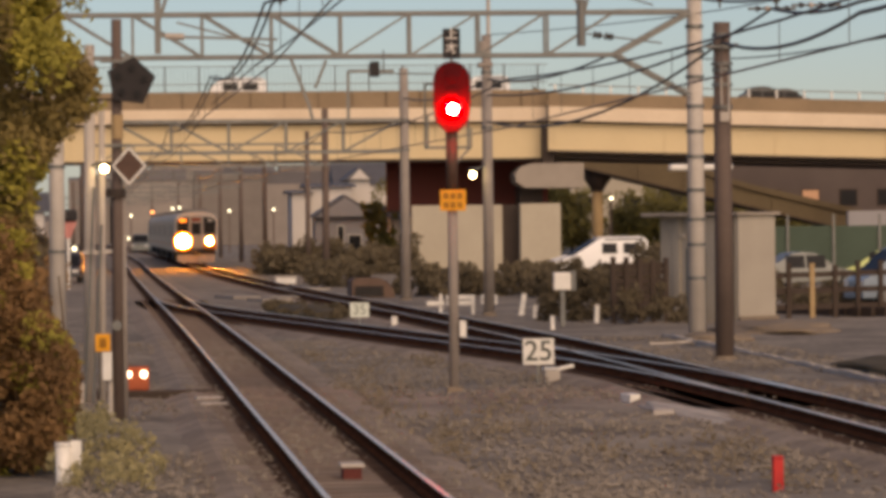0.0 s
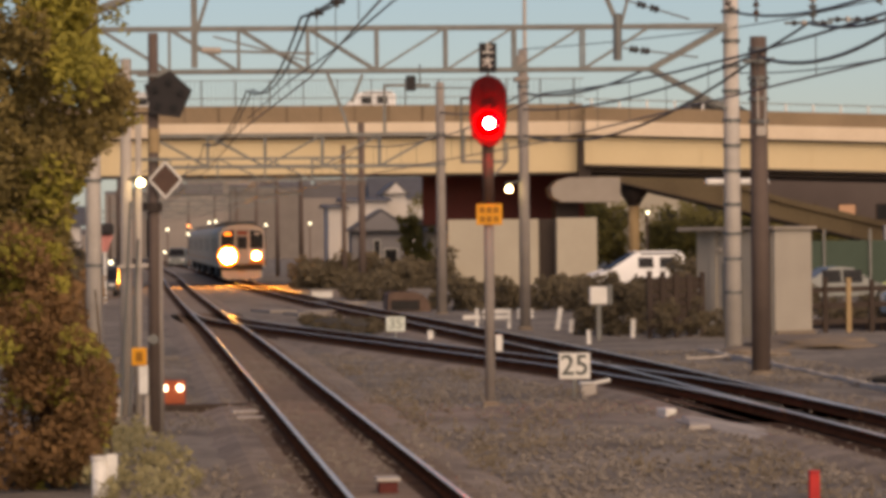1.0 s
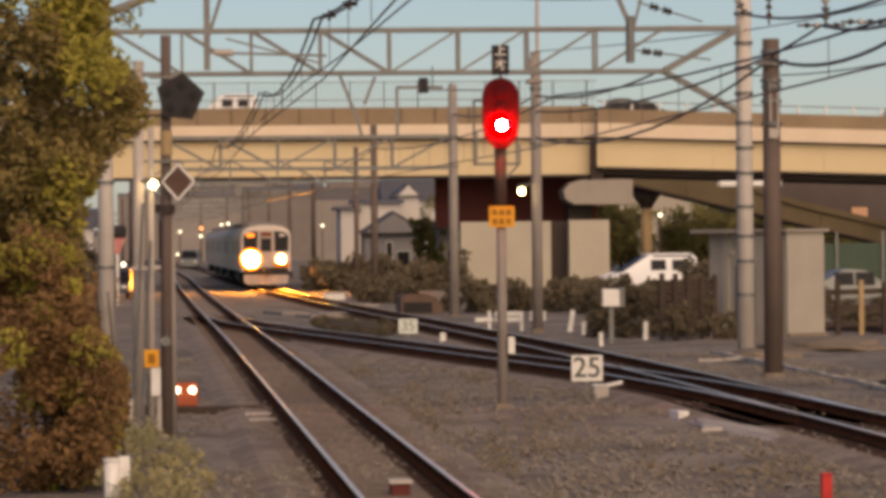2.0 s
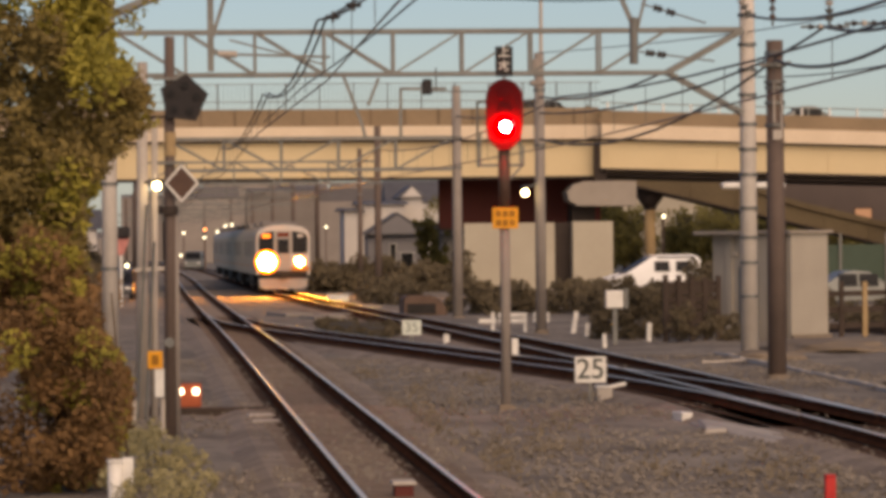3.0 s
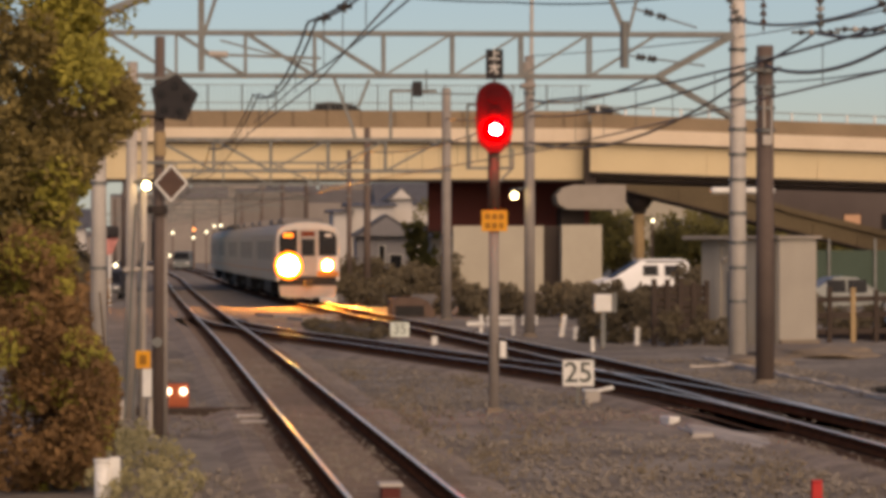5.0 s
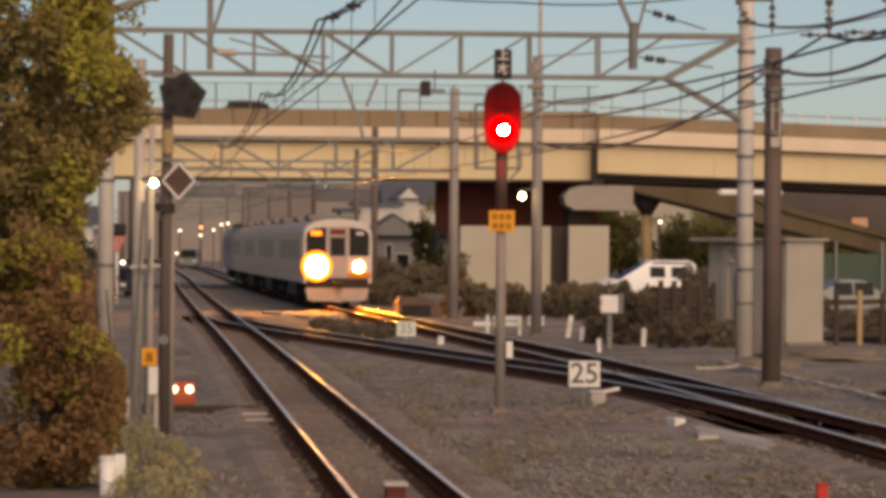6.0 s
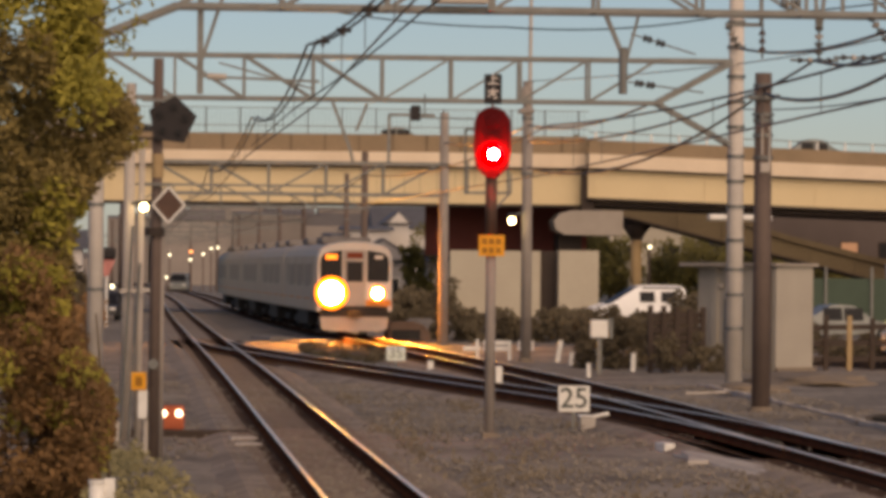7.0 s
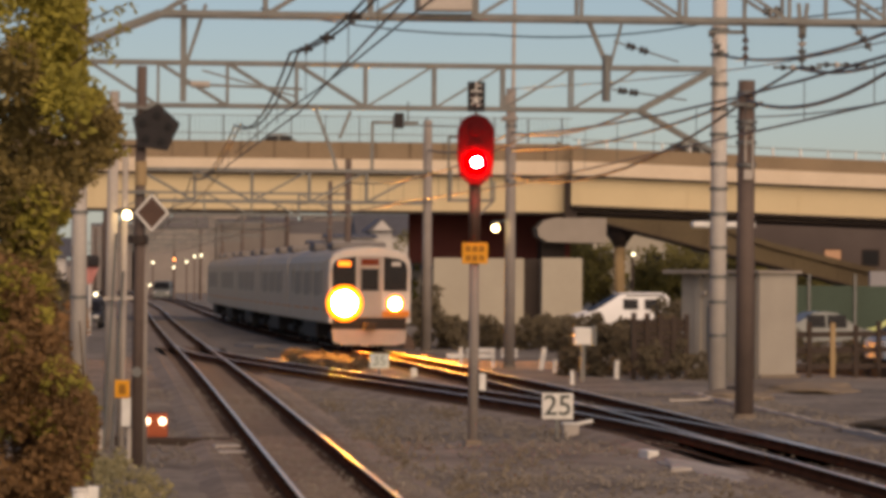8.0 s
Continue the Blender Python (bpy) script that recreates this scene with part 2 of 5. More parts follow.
def text(body, size, material, parent, m, name="lettering"):
    cu = bpy.data.curves.new(name, "FONT")
    cu.body, cu.size, cu.extrude = body, size, 0.004
    cu.align_x, cu.align_y = "CENTER", "CENTER"
    cu.offset = 0.004
    ob = new(name, cu)
    me = bpy.data.meshes.new_from_object(ob)
    bpy.data.objects.remove(ob)
    me.materials.clear()
    me.materials.append(material)
    ob = new(name, me)
    ob.parent = parent
    ob.matrix_basis = m
    return ob


def spline(pts):
    """A smooth curve x(y) through (y, x) points."""
    ys = np.array([p[0] for p in pts], float)
    xs = np.array([p[1] for p in pts], float)
    d = np.gradient(xs, ys)

    def f(y):
        i = int(np.clip(np.searchsorted(ys, y) - 1, 0, len(ys) - 2))
        h = ys[i + 1] - ys[i]
        t = (y - ys[i]) / h
        if t < 0:
            return xs[0] + d[0] * (y - ys[0])
        if t > 1:
            return xs[-1] + d[-1] * (y - ys[-1])
        return float((2 * t**3 - 3 * t**2 + 1) * xs[i] + (t**3 - 2 * t**2 + t) * h * d[i] + (3 * t**2 - 2 * t**3) * xs[i + 1] + (t**3 - t**2) * h * d[i + 1])

    return f


GROUND = -0.22

# ---- ground and tracks ----
near_line = spline([(-40, 2.68), (60, 2.68), (100, 2.68), (150, 2.55), (210, 2.45), (300, 2.5), (420, 1.5), (640, -6)])
main_line = spline([(-40, 10.0), (60, 10.0), (75, 9.98), (90, 9.8), (105, 9.45), (120, 9.05), (134, 8.65), (155, 8.05), (180, 7.5), (206, 7.05), (230, 6.78), (260, 6.55), (300, 6.4), (420, 5.4), (640, -2)])
cross_line = spline([(56, 10.0), (66, 9.78), (77, 9.0), (86, 7.95), (97, 6.64), (110, 5.08), (121, 3.8), (130, 3.0), (140, 2.64), (148, 2.56)])


def make_ground():
    bm = B()
    xs = [-1500, -300, -60, -20, -8, -5, -3] + [-2 + i * 0.27 for i in range(64)] + [16 + i * 0.9 for i in range(14)] + [30, 45, 70, 150, 500, 2000]
    ys = [-300, -60, -10, 10, 25] + [32 + i * 0.33 for i in range(190)] + [95 + i * 0.8 for i in range(55)] + [140 + i * 5 for i in range(24)] + [280, 340, 420, 600, 1000, 2000, 4000]
    grid = []
    for y in ys:
        row = []
        for x in xs:
            z = GROUND - 0.0
            if 30 < y < 140 and -6 < x < 28:
                away = min(abs(x - f(y)) for f in (near_line, main_line, cross_line))
                rough = 0.045 * noise.noise((x * 0.35, y * 0.15, 0)) + 0.05 * noise.noise((x * 0.95, y * 0.7, 3)) + 0.035 * noise.noise((x * 2.1, y * 1.7, 7))
                z += rough - 0.05 if away > 1.7 else -0.08 + 0.3 * rough
            row.append(bm.verts.new((x, y, z)))
        grid.append(row)
    for a, b in zip(grid, grid[1:]):
        for i in range(len(xs) - 1):
            bm.faces.new((a[i], a[i + 1], b[i + 1], b[i]))
    return tagged(part("ground", bm, GRAVEL, smooth=True), "brown gravel and trodden earth between the tracks", "ground", kind="structure")


make_ground()


def track(name, f, y0, y1, label, step=2.0, left_reach=0.2):
    root = thing(name, label, "railway track", kind="structure")
    ys = np.arange(y0, y1 + 0.01, step)
    bm = B()
    rings = []
    for y in ys:
        x = f(y)
        rings.append([(x - 1.75, y, -0.34), (x - 1.3, y, -0.185), (x + 1.3, y, -0.185), (x + 1.75, y, -0.34)])
    sweep(bm, rings, caps=False, closed=False)
    part("ballast_bed", bm, BALLAST, root)
    for side in (-1, 1):
        # Dark strip under each rail, reaching further to the left.
        rail_strip = B()
        sweep(rail_strip, [[(f(y) + side * 0.566 - left_reach, y, -0.19), (f(y) + side * 0.566 - left_reach + 0.04, y, -0.176), (f(y) + side * 0.566 + 0.13, y, -0.176), (f(y) + side * 0.566 + 0.16, y, -0.19)] for y in ys], caps=False, closed=False)
        part("dark_ballast_strip", rail_strip, DARKBALLAST, root, "dark ballast strip along the rail")
        web, top = B(), B()
        r1, r2 = [], []
        for y in ys:
            x = f(y) + side * 0.566
            r1.append([(x - 0.062, y, -0.15), (x + 0.062, y, -0.15), (x + 0.05, y, -0.125), (x + 0.014, y, -0.11), (x + 0.014, y, -0.045), (x + 0.032, y, -0.03), (x + 0.032, y, -0.006), (x - 0.032, y, -0.006), (x - 0.032, y, -0.03), (x - 0.014, y, -0.045), (x - 0.014, y, -0.11), (x - 0.05, y, -0.125)])
            r2.append([(x - 0.030, y, -0.006), (x + 0.030, y, -0.006), (x + 0.026, y, 0.0), (x - 0.026, y, 0.0)])
        sweep(web, r1)
        sweep(top, r2)
        rail = part("rail", web, RAILSTEEL, root)
        part("rail_head", top, RAILHEAD, rail, "polished running surface")
    return root


def sleepers(root, f, y0, y1, limit=290):
    bm = box(B(), -1.0, 1.0, -0.1, 0.1, -0.30, -0.178, 0.006)
    first = part("sleeper", bm, TIMBER, root)
    first.matrix_basis = Matrix.Translation((f(y0), y0, 0))
    y, k = y0 + 0.62, 1
    while y < y1 and k < limit:
        ob = new("sleeper", first.data)
        ob.parent = root
        ob.matrix_basis = Matrix.Translation((f(y), y, 0)) @ Matrix.Rotation(math.atan((f(y - 0.5) - f(y + 0.5))), 4, "Z")
        y, k = y + 0.62, k + 1


near_track = track("near_track", near_line, -40, 620, "straight single track with worn bright rail heads on dark ballast", 2.0, 0.26)
main_track = track("main_track", main_line, -40, 620, "curving main track with bright rail heads on dark ballast", 2.0, 0.42)
cross_track = track("crossover_track", cross_line, 57, 147, "crossover track slanting between the two running lines", 1.0, 0.42)


# ---- bridge ----
BY = 233.0


def girder_span(root, x0, x1, drop, y0, depth, right):
    """One span; drop: how far it falls per metre towards its far end."""
    def z(x, v):
        return v - drop * (x - x0)

    def slab(name, ya, yb, za, zb, material, label=""):
        bm = B()
        rings = [[(x, ya, z(x, za)), (x, yb, z(x, za)), (x, yb, z(x, zb)), (x, ya, z(x, zb))] for x in (x0, x1)]
        return part(name, sweep(bm, rings), material, root, label)

    low = 6.85 if right else 6.42
    slab("main_girder", y0, y0 + 0.5, low, 8.45, BEIGE, "beige painted steel plate girder")
    slab("main_girder", y0 + depth - 0.5, y0 + depth, low, 8.45, BEIGE)
    # Flange, underside and deck carry the bridge's shade in their dark colour.
    slab("bottom_flange", y0 - 0.25, y0 + 0.75, low - 0.15, low, DARKSTEELSHADE)
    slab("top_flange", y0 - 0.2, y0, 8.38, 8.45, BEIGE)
    slab("underside", y0 + 0.5, y0 + depth - 0.5, 6.4, 6.6, DARKSTEELSHADE, "steel underside with shade put into its dark colour")
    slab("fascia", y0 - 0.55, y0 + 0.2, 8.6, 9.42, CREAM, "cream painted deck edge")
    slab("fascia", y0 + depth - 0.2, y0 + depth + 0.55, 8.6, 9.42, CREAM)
    slab("deck", y0 + 0.2, y0 + depth - 0.2, 8.45, 9.45, DARKSTEELSHADE)
    top = 10.45 if not right else 10.25
    slab("parapet", y0 - 0.45, y0 - 0.15, 9.42, top, PARAPET, "weathered brown parapet")
    slab("parapet", y0 + depth + 0.15, y0 + depth + 0.45, 9.42, top, PARAPET)
    n = int((x1 - x0) / 6.6)
    for i in range(n + 1):
        x = x0 + 0.4 + i * (x1 - x0 - 0.8) / n
        part("stiffener", box(B(), x - 0.08, x + 0.08, y0 - 0.05, y0, z(x, low), z(x, 8.38)), BEIGE, root)
    if not right:
        for i in range(int((x1 - max(x0, -12)) / 2.0)):
            x = max(x0, -12) + 1 + i * 2.0
            part("parapet_post", box(B(), x - 0.06, x + 0.06, y0 - 0.5, y0 - 0.45, 9.42, 10.45), PARAPETPOST, root)
    if right:
        for i in range(24):
            x = x0 + 0.4 + i * 1.65
            part("rail_post", box(B(), x - 0.05, x + 0.05, y0 - 0.4, y0 - 0.2, z(x, 10.25), z(x, 10.72)), WHITEPLATE, root)
        bm = B()
        bar(bm, (x0, y0 - 0.3, 10.7), (x1, y0 - 0.3, z(x1, 10.7)), 0.07, 0.07)
        part("hand_rail", bm, GALV, root)


bridge = thing("road_bridge", "beige steel girder road bridge crossing over the tracks", "bridge", kind="structure")
girder_span(bridge, -64.0, 26.5, 0.0, BY, 12.0, False)
girder_span(bridge, 26.52, 100.0, 0.033, BY - 1.0, 12.0, True)


def bridge_fence():
    root = thing("bridge_mesh_fence", "tall galvanised mesh fence along the bridge parapet", "fence")
    x = -8.0
    while x < 26.6:
        part("post", rod(B(), (x, BY - 0.3, 10.45), (x, BY - 0.3, 12.0), 0.045, seg=6), GALV, root)
        x += 2.0
    for z in (10.9, 11.95):
        part("cross_rail", bar(B(), (-8, BY - 0.3, z), (26.6, BY - 0.3, z), 0.05, 0.05), GALV, root)
    bm = B()
    for i in range(140):
        u = -8 + i * 0.247
        rod(bm, (u, BY - 0.27, 10.45), (u, BY - 0.27, 11.9), 0.011, seg=4)
    tagged(part("mesh_infill", bm, GALV, root), kind="stuff")


bridge_fence()


def pier_cap():
    root = thing("bridge_pier", "concrete bridge pier with a rounded hammerhead cap", "bridge pier", kind="structure")
    bm = B()
    pts = [(28.6, 6.08), (25.6, 6.08), (24.9, 5.9), (24.5, 5.45), (24.6, 4.95), (25.1, 4.65), (28.6, 4.6)]
    plate(bm, pts, 3.0)
    # The duller hut-roof tone puts the deck's shade into the cap's colour.
    o = part("cap", bm, HUTROOF, root, "rounded concrete cross head")
    o.matrix_basis = Matrix.Translation((0, BY - 1.2, 0))
    # Concrete column and bearing coloured dark for the shade below the deck.
    o = part("column", box(B(), 25.0, 26.4, BY + 1.0, BY + 3.5, -0.4, 4.7), DARKSTEELSHADE, root)
    part("bearing", box(B(), 26.2, 26.9, BY - 0.8, BY + 0.6, 6.0, 8.4), DARKSTEELSHADE, root)


pier_cap()


RY = 262.0


def ramp_low(x):
    """Height of the slip road's lower edge."""
    return 5.78 - 0.241 * (x - 34.1)


def round_pier():
    root = thing("round_pier", "tan round concrete column under the ramp", "bridge pier", kind="structure")
    part("column", rod(B(), (33.4, RY + 1.5, -0.4), (33.4, RY + 1.5, 4.7), 0.37, seg=20), TANPOST, root, smooth=True)
    # Head and collar darkened in colour for the shade under the ramp.
    part("head", rod(B(), (33.4, RY + 1.5, 4.7), (33.4, RY + 1.5, 6.0), 0.4, 1.3, seg=20), DARKSTEELSHADE, root, "flared column head darkened for shade", True)
    part("collar", rod(B(), (33.4, RY + 1.5, 4.62), (33.4, RY + 1.5, 4.78), 0.45, seg=20), DARKSTEELSHADE, root)


round_pier()


def ramp():
    """The lower slip road that falls away under the right-hand span."""
    root = thing("slip_ramp", "slip-road ramp falling beneath the bridge, its brown darkened for shade", "ramp", kind="structure")
    r1, r2, r3 = [], [], []
    for i in range(17):
        x = 29.0 + 33 * i / 16
        z = ramp_low(x)
        # Extra depth at the left fills the dark shaded gap below the bridge.
        top = z + 1.1 + max(0.0, 0.24 * (42 - x))
        r1.append([(x, RY, z), (x, RY + 4, z), (x, RY + 4, top), (x, RY, top)])
        r2.append([(x, RY - 0.2, top), (x, RY + 0.1, top), (x, RY + 0.1, top + 0.4), (x, RY - 0.2, top + 0.4)])
        r3.append([(x, RY - 0.2, z - 0.12), (x, RY + 4.2, z - 0.12), (x, RY + 4.2, z), (x, RY - 0.2, z)])
    part("beam", sweep(B(), r1), RAMPSHADE, root)
    part("kerb", sweep(B(), r2), RAMPSHADE, root)
    part("bottom_flange", sweep(B(), r3), DARKSTEELSHADE, root)
    for i in range(9):
        x = 36 + 3.0 * i
        z = ramp_low(x)
        part("stiffener", box(B(), x - 0.06, x + 0.06, RY - 0.06, RY, z, z + 1.1), RAMPSHADE, root)


ramp()

abut = thing("abutment_wall", "pale painted abutment wall under the bridge", "wall", kind="structure")
part("wall_panel", box(B(), 18.3, 23.6, 230.6, 231.2, -0.4, 3.65), PALEWALL, abut)
part("wall_panel", box(B(), 24.6, 26.95, 229.8, 231.2, -0.4, 3.7), PALEWALL, abut)
# Dark panel paints the shade inside the wall's recess.
part("recess", box(B(), 23.6, 24.6, 230.9, 231.6, -0.4, 3.65), DARKSTEELSHADE, abut)
red_girder = thing("red_girder", "oxide red steel cross girder under the bridge", "girder", kind="structure")
part("web", box(B(), 17.5, 27.4, 240, 240.4, 3.4, 6.35), REDSTEEL, red_girder)
part("flange", box(B(), 17.5, 27.4, 239.7, 240.7, 3.25, 3.4), DARKSTEELSHADE, red_girder)


# ---- overhead line ----
def ringed_mast(x, y, top, r, material, name, label, bands=(), r2=None):
    root = thing(name, label, "mast", "overhead line masts", Matrix.Translation((x, y, 0)))
    part("shaft", rod(B(), (0, 0, -0.5), (0, 0, top), r, r2 or r * 0.82, 18), material, root, smooth=True)
    part("footing", rod(B(), (0, 0, -0.5), (0, 0, -0.17), r * 1.6, r * 1.25, 16), DIRT, root)
    for z in bands:
        part("band", rod(B(), (0, 0, z - 0.04), (0, 0, z + 0.04), r * 1.06, seg=18), GALV, root)
    return root


def gantry(name, label, x0, x1, y, low, high, pitch, w=0.085, flip=False):
    root = thing(name, label, "gantry", "overhead line gantries")
    for z in (low, high):
        for dy in (-0.35, 0.35):
            part("chord", bar(B(), (x0, y + dy, z), (x1, y + dy, z), w, w), GALV, root)
    n = max(2, round((x1 - x0) / pitch))
    p = (x1 - x0) / n
    mid = n // 2
    for i in range(n + 1):
        x = x0 + i * p
        if 0 < i < n:
            bm = B()
            for dy in (-0.35, 0.35):
                bar(bm, (x, y + dy, low), (x, y + dy, high), w * 0.7, w * 0.7)
            bar(bm, (x, y - 0.35, low), (x, y + 0.35, low), w * 0.6, w * 0.6)
            part("upright", bm, GALV, root)
        if i < n:
            bm = B()
            up = (i < mid) == flip
            a, b = (low, high) if up else (high, low)
            for dy in (-0.35, 0.35):
                bar(bm, (x, y + dy, a), (x + p, y + dy, b), w * 0.6, w * 0.6)
            part("diagonal", bm, GALV, root)
    return root


GY = 93.5
ringed_mast(14.22, GY, 10.0, 0.21, MASTWHITE, "concrete_mast", "white spun concrete mast with steel bands", [1.2, 2.0, 2.6, 3.3, 4.1, 4.7, 5.3, 6.0, 6.6, 7.2, 7.9, 8.5])
ringed_mast(-0.96, GY, 9.4, 0.2, MASTWHITE, "concrete_mast", "pale spun concrete mast half hidden by leaves", [2.0, 4.0, 6.0, 7.5])
g1 = gantry("signal_side_gantry", "grey steel lattice gantry spanning the tracks", -0.77, 12.29, GY, 6.54, 7.55, 1.64)
for dy in (-0.35, 0.35):
    part("knee_brace", bar(B(), (12.29, GY + dy, 6.54), (14.07, GY + dy, 7.52), 0.14, 0.14), GALV, g1)
    part("knee_brace", bar(B(), (12.29, GY + dy, 6.54), (14.07, GY + dy, 5.57), 0.08, 0.08), GALV, g1)
    part("chord_end", bar(B(), (12.29, GY + dy, 7.55), (14.07, GY + dy, 7.55), 0.1, 0.1), GALV, g1)

NY = 63.0
g2 = gantry("front_gantry", "grey steel lattice gantry high over the tracks", 0.6, 14.0, NY, 6.69, 7.74, 1.75, 0.085, True)
for dy in (-0.35, 0.35):
    part("knee_brace", bar(B(), (0.6, NY + dy, 6.69), (-1.15, NY + dy, 5.98), 0.1, 0.1), GALV, g2)
    part("chord_end", bar(B(), (0.6, NY + dy, 7.74), (-1.15, NY + dy, 7.74), 0.1, 0.1), GALV, g2)
ringed_mast(-1.3, NY, 9.6, 0.2, MASTWHITE, "concrete_mast", "pale spun concrete mast behind the leaves", [2.0, 4.0, 6.0, 7.5])
ringed_mast(14.2, NY, 9.8, 0.2, MASTWHITE, "concrete_mast", "pale spun concrete mast with steel bands", [2.0, 4.0, 6.0, 7.5])

ringed_mast(12.57, 79.0, 6.56, 0.19, RUSTMAST, "brown_mast", "dark brown weathered line-side pole", [5.6, 6.3], 0.17)
mast_fittings = thing("mast_fittings", "pale clamps and cable brackets strapped to a brown pole", "mast fitting", m=Matrix.Translation((12.57, 79.0, 0)))
for z, w in ((6.05, 0.24), (5.72, 0.22), (5.3, 0.21), (4.85, 0.21)):
    part("clamp", rod(B(), (0, 0, z - 0.035), (0, 0, z + 0.035), w, seg=16), GALV, mast_fittings)
for x, z0, z1 in ((-0.05, 4.9, 5.7), (0.1, 4.6, 5.5)):
    part("cable", rod(B(), (x, -0.2, z0), (x, -0.2, z1), 0.022, seg=8), CONCRETE, mast_fittings)
part("plate", box(B(), -0.08, 0.1, -0.22, -0.18, 4.55, 4.75, 0.01), CONCRETE, mast_fittings)
part("bracket", bar(B(), (-0.35, -0.2, 6.05), (0.3, -0.2, 6.1), 0.06, 0.06), GALV, mast_fittings)
ringed_mast(11.95, 121.0, 8.35, 0.17, GREYMAST, "grey_mast", "weathered grey-brown line-side pole", [7.2, 5.5], 0.15)
ringed_mast(11.25, 145.0, 8.3, 0.19, GREYMAST, "grey_mast", "weathered grey-brown line-side pole", [6.4, 5.3], 0.16)
ringed_mast(10.4, 181.0, 7.9, 0.17, RUSTMAST, "brown_mast", "dark brown weathered line-side pole", [5.3], 0.15)
ringed_mast(11.8, 223.0, 7.9, 0.15, RUSTMAST, "brown_mast", "dark brown weathered line-side pole", [5.3], 0.13)
gantry("lattice_gantry", "slender steel lattice gantry before the bridge", 0.6, 11.1, 145, 5.25, 6.4, 2.1, 0.12)
gantry("lattice_gantry", "slender steel lattice gantry before the bridge", -0.5, 10.3, 181, 5.3, 6.3, 2.4, 0.09, True)
for i, y in enumerate((262, 305, 350, 400, 455, 520)):
    x = near_line(y)
    gantry("far_gantry", "far steel gantry in the haze beyond the bridge", x - 3.5, x + 8.5, y, 5.6, 6.6, 3.0, 0.12, i % 2 == 0)
    for dx in (-3.5, 8.5):
        ringed_mast(x + dx, y, 7.8, 0.17, RUSTMAST, "far_mast", "far brown mast in the haze")


# ---- train ----
def bm_ball(r, c, squash=1.0):
    bm = B()
    bmesh.ops.create_uvsphere(bm, u_segments=24, v_segments=14, radius=r, matrix=Matrix.Translation(c) @ Matrix.Diagonal((1, 1, squash, 1)))
    return bm


def squashed(r, c, k):
    bm = bm_ball(r, (0, 0, 0))
    bmesh.ops.transform(bm, matrix=Matrix.Translation(c) @ Matrix.Diagonal((1, k, 1, 1)), verts=bm.verts)
    return bm


def car_section(y, w=1.41, inset=0.0):
    """The outline of the car body across its length at y."""
    pts = [(-w, 0.95), (-w, 2.75), (-w * 0.985, 3.03), (-w * 0.9, 3.27), (-w * 0.7, 3.43), (-w * 0.35, 3.53), (0, 3.56)]
    pts += [(-x, z) for x, z in pts[-2::-1]]
    return [(x * (1 - inset), y, 0.95 + (z - 0.95) * (1 - inset * 0.6)) for x, z in pts]


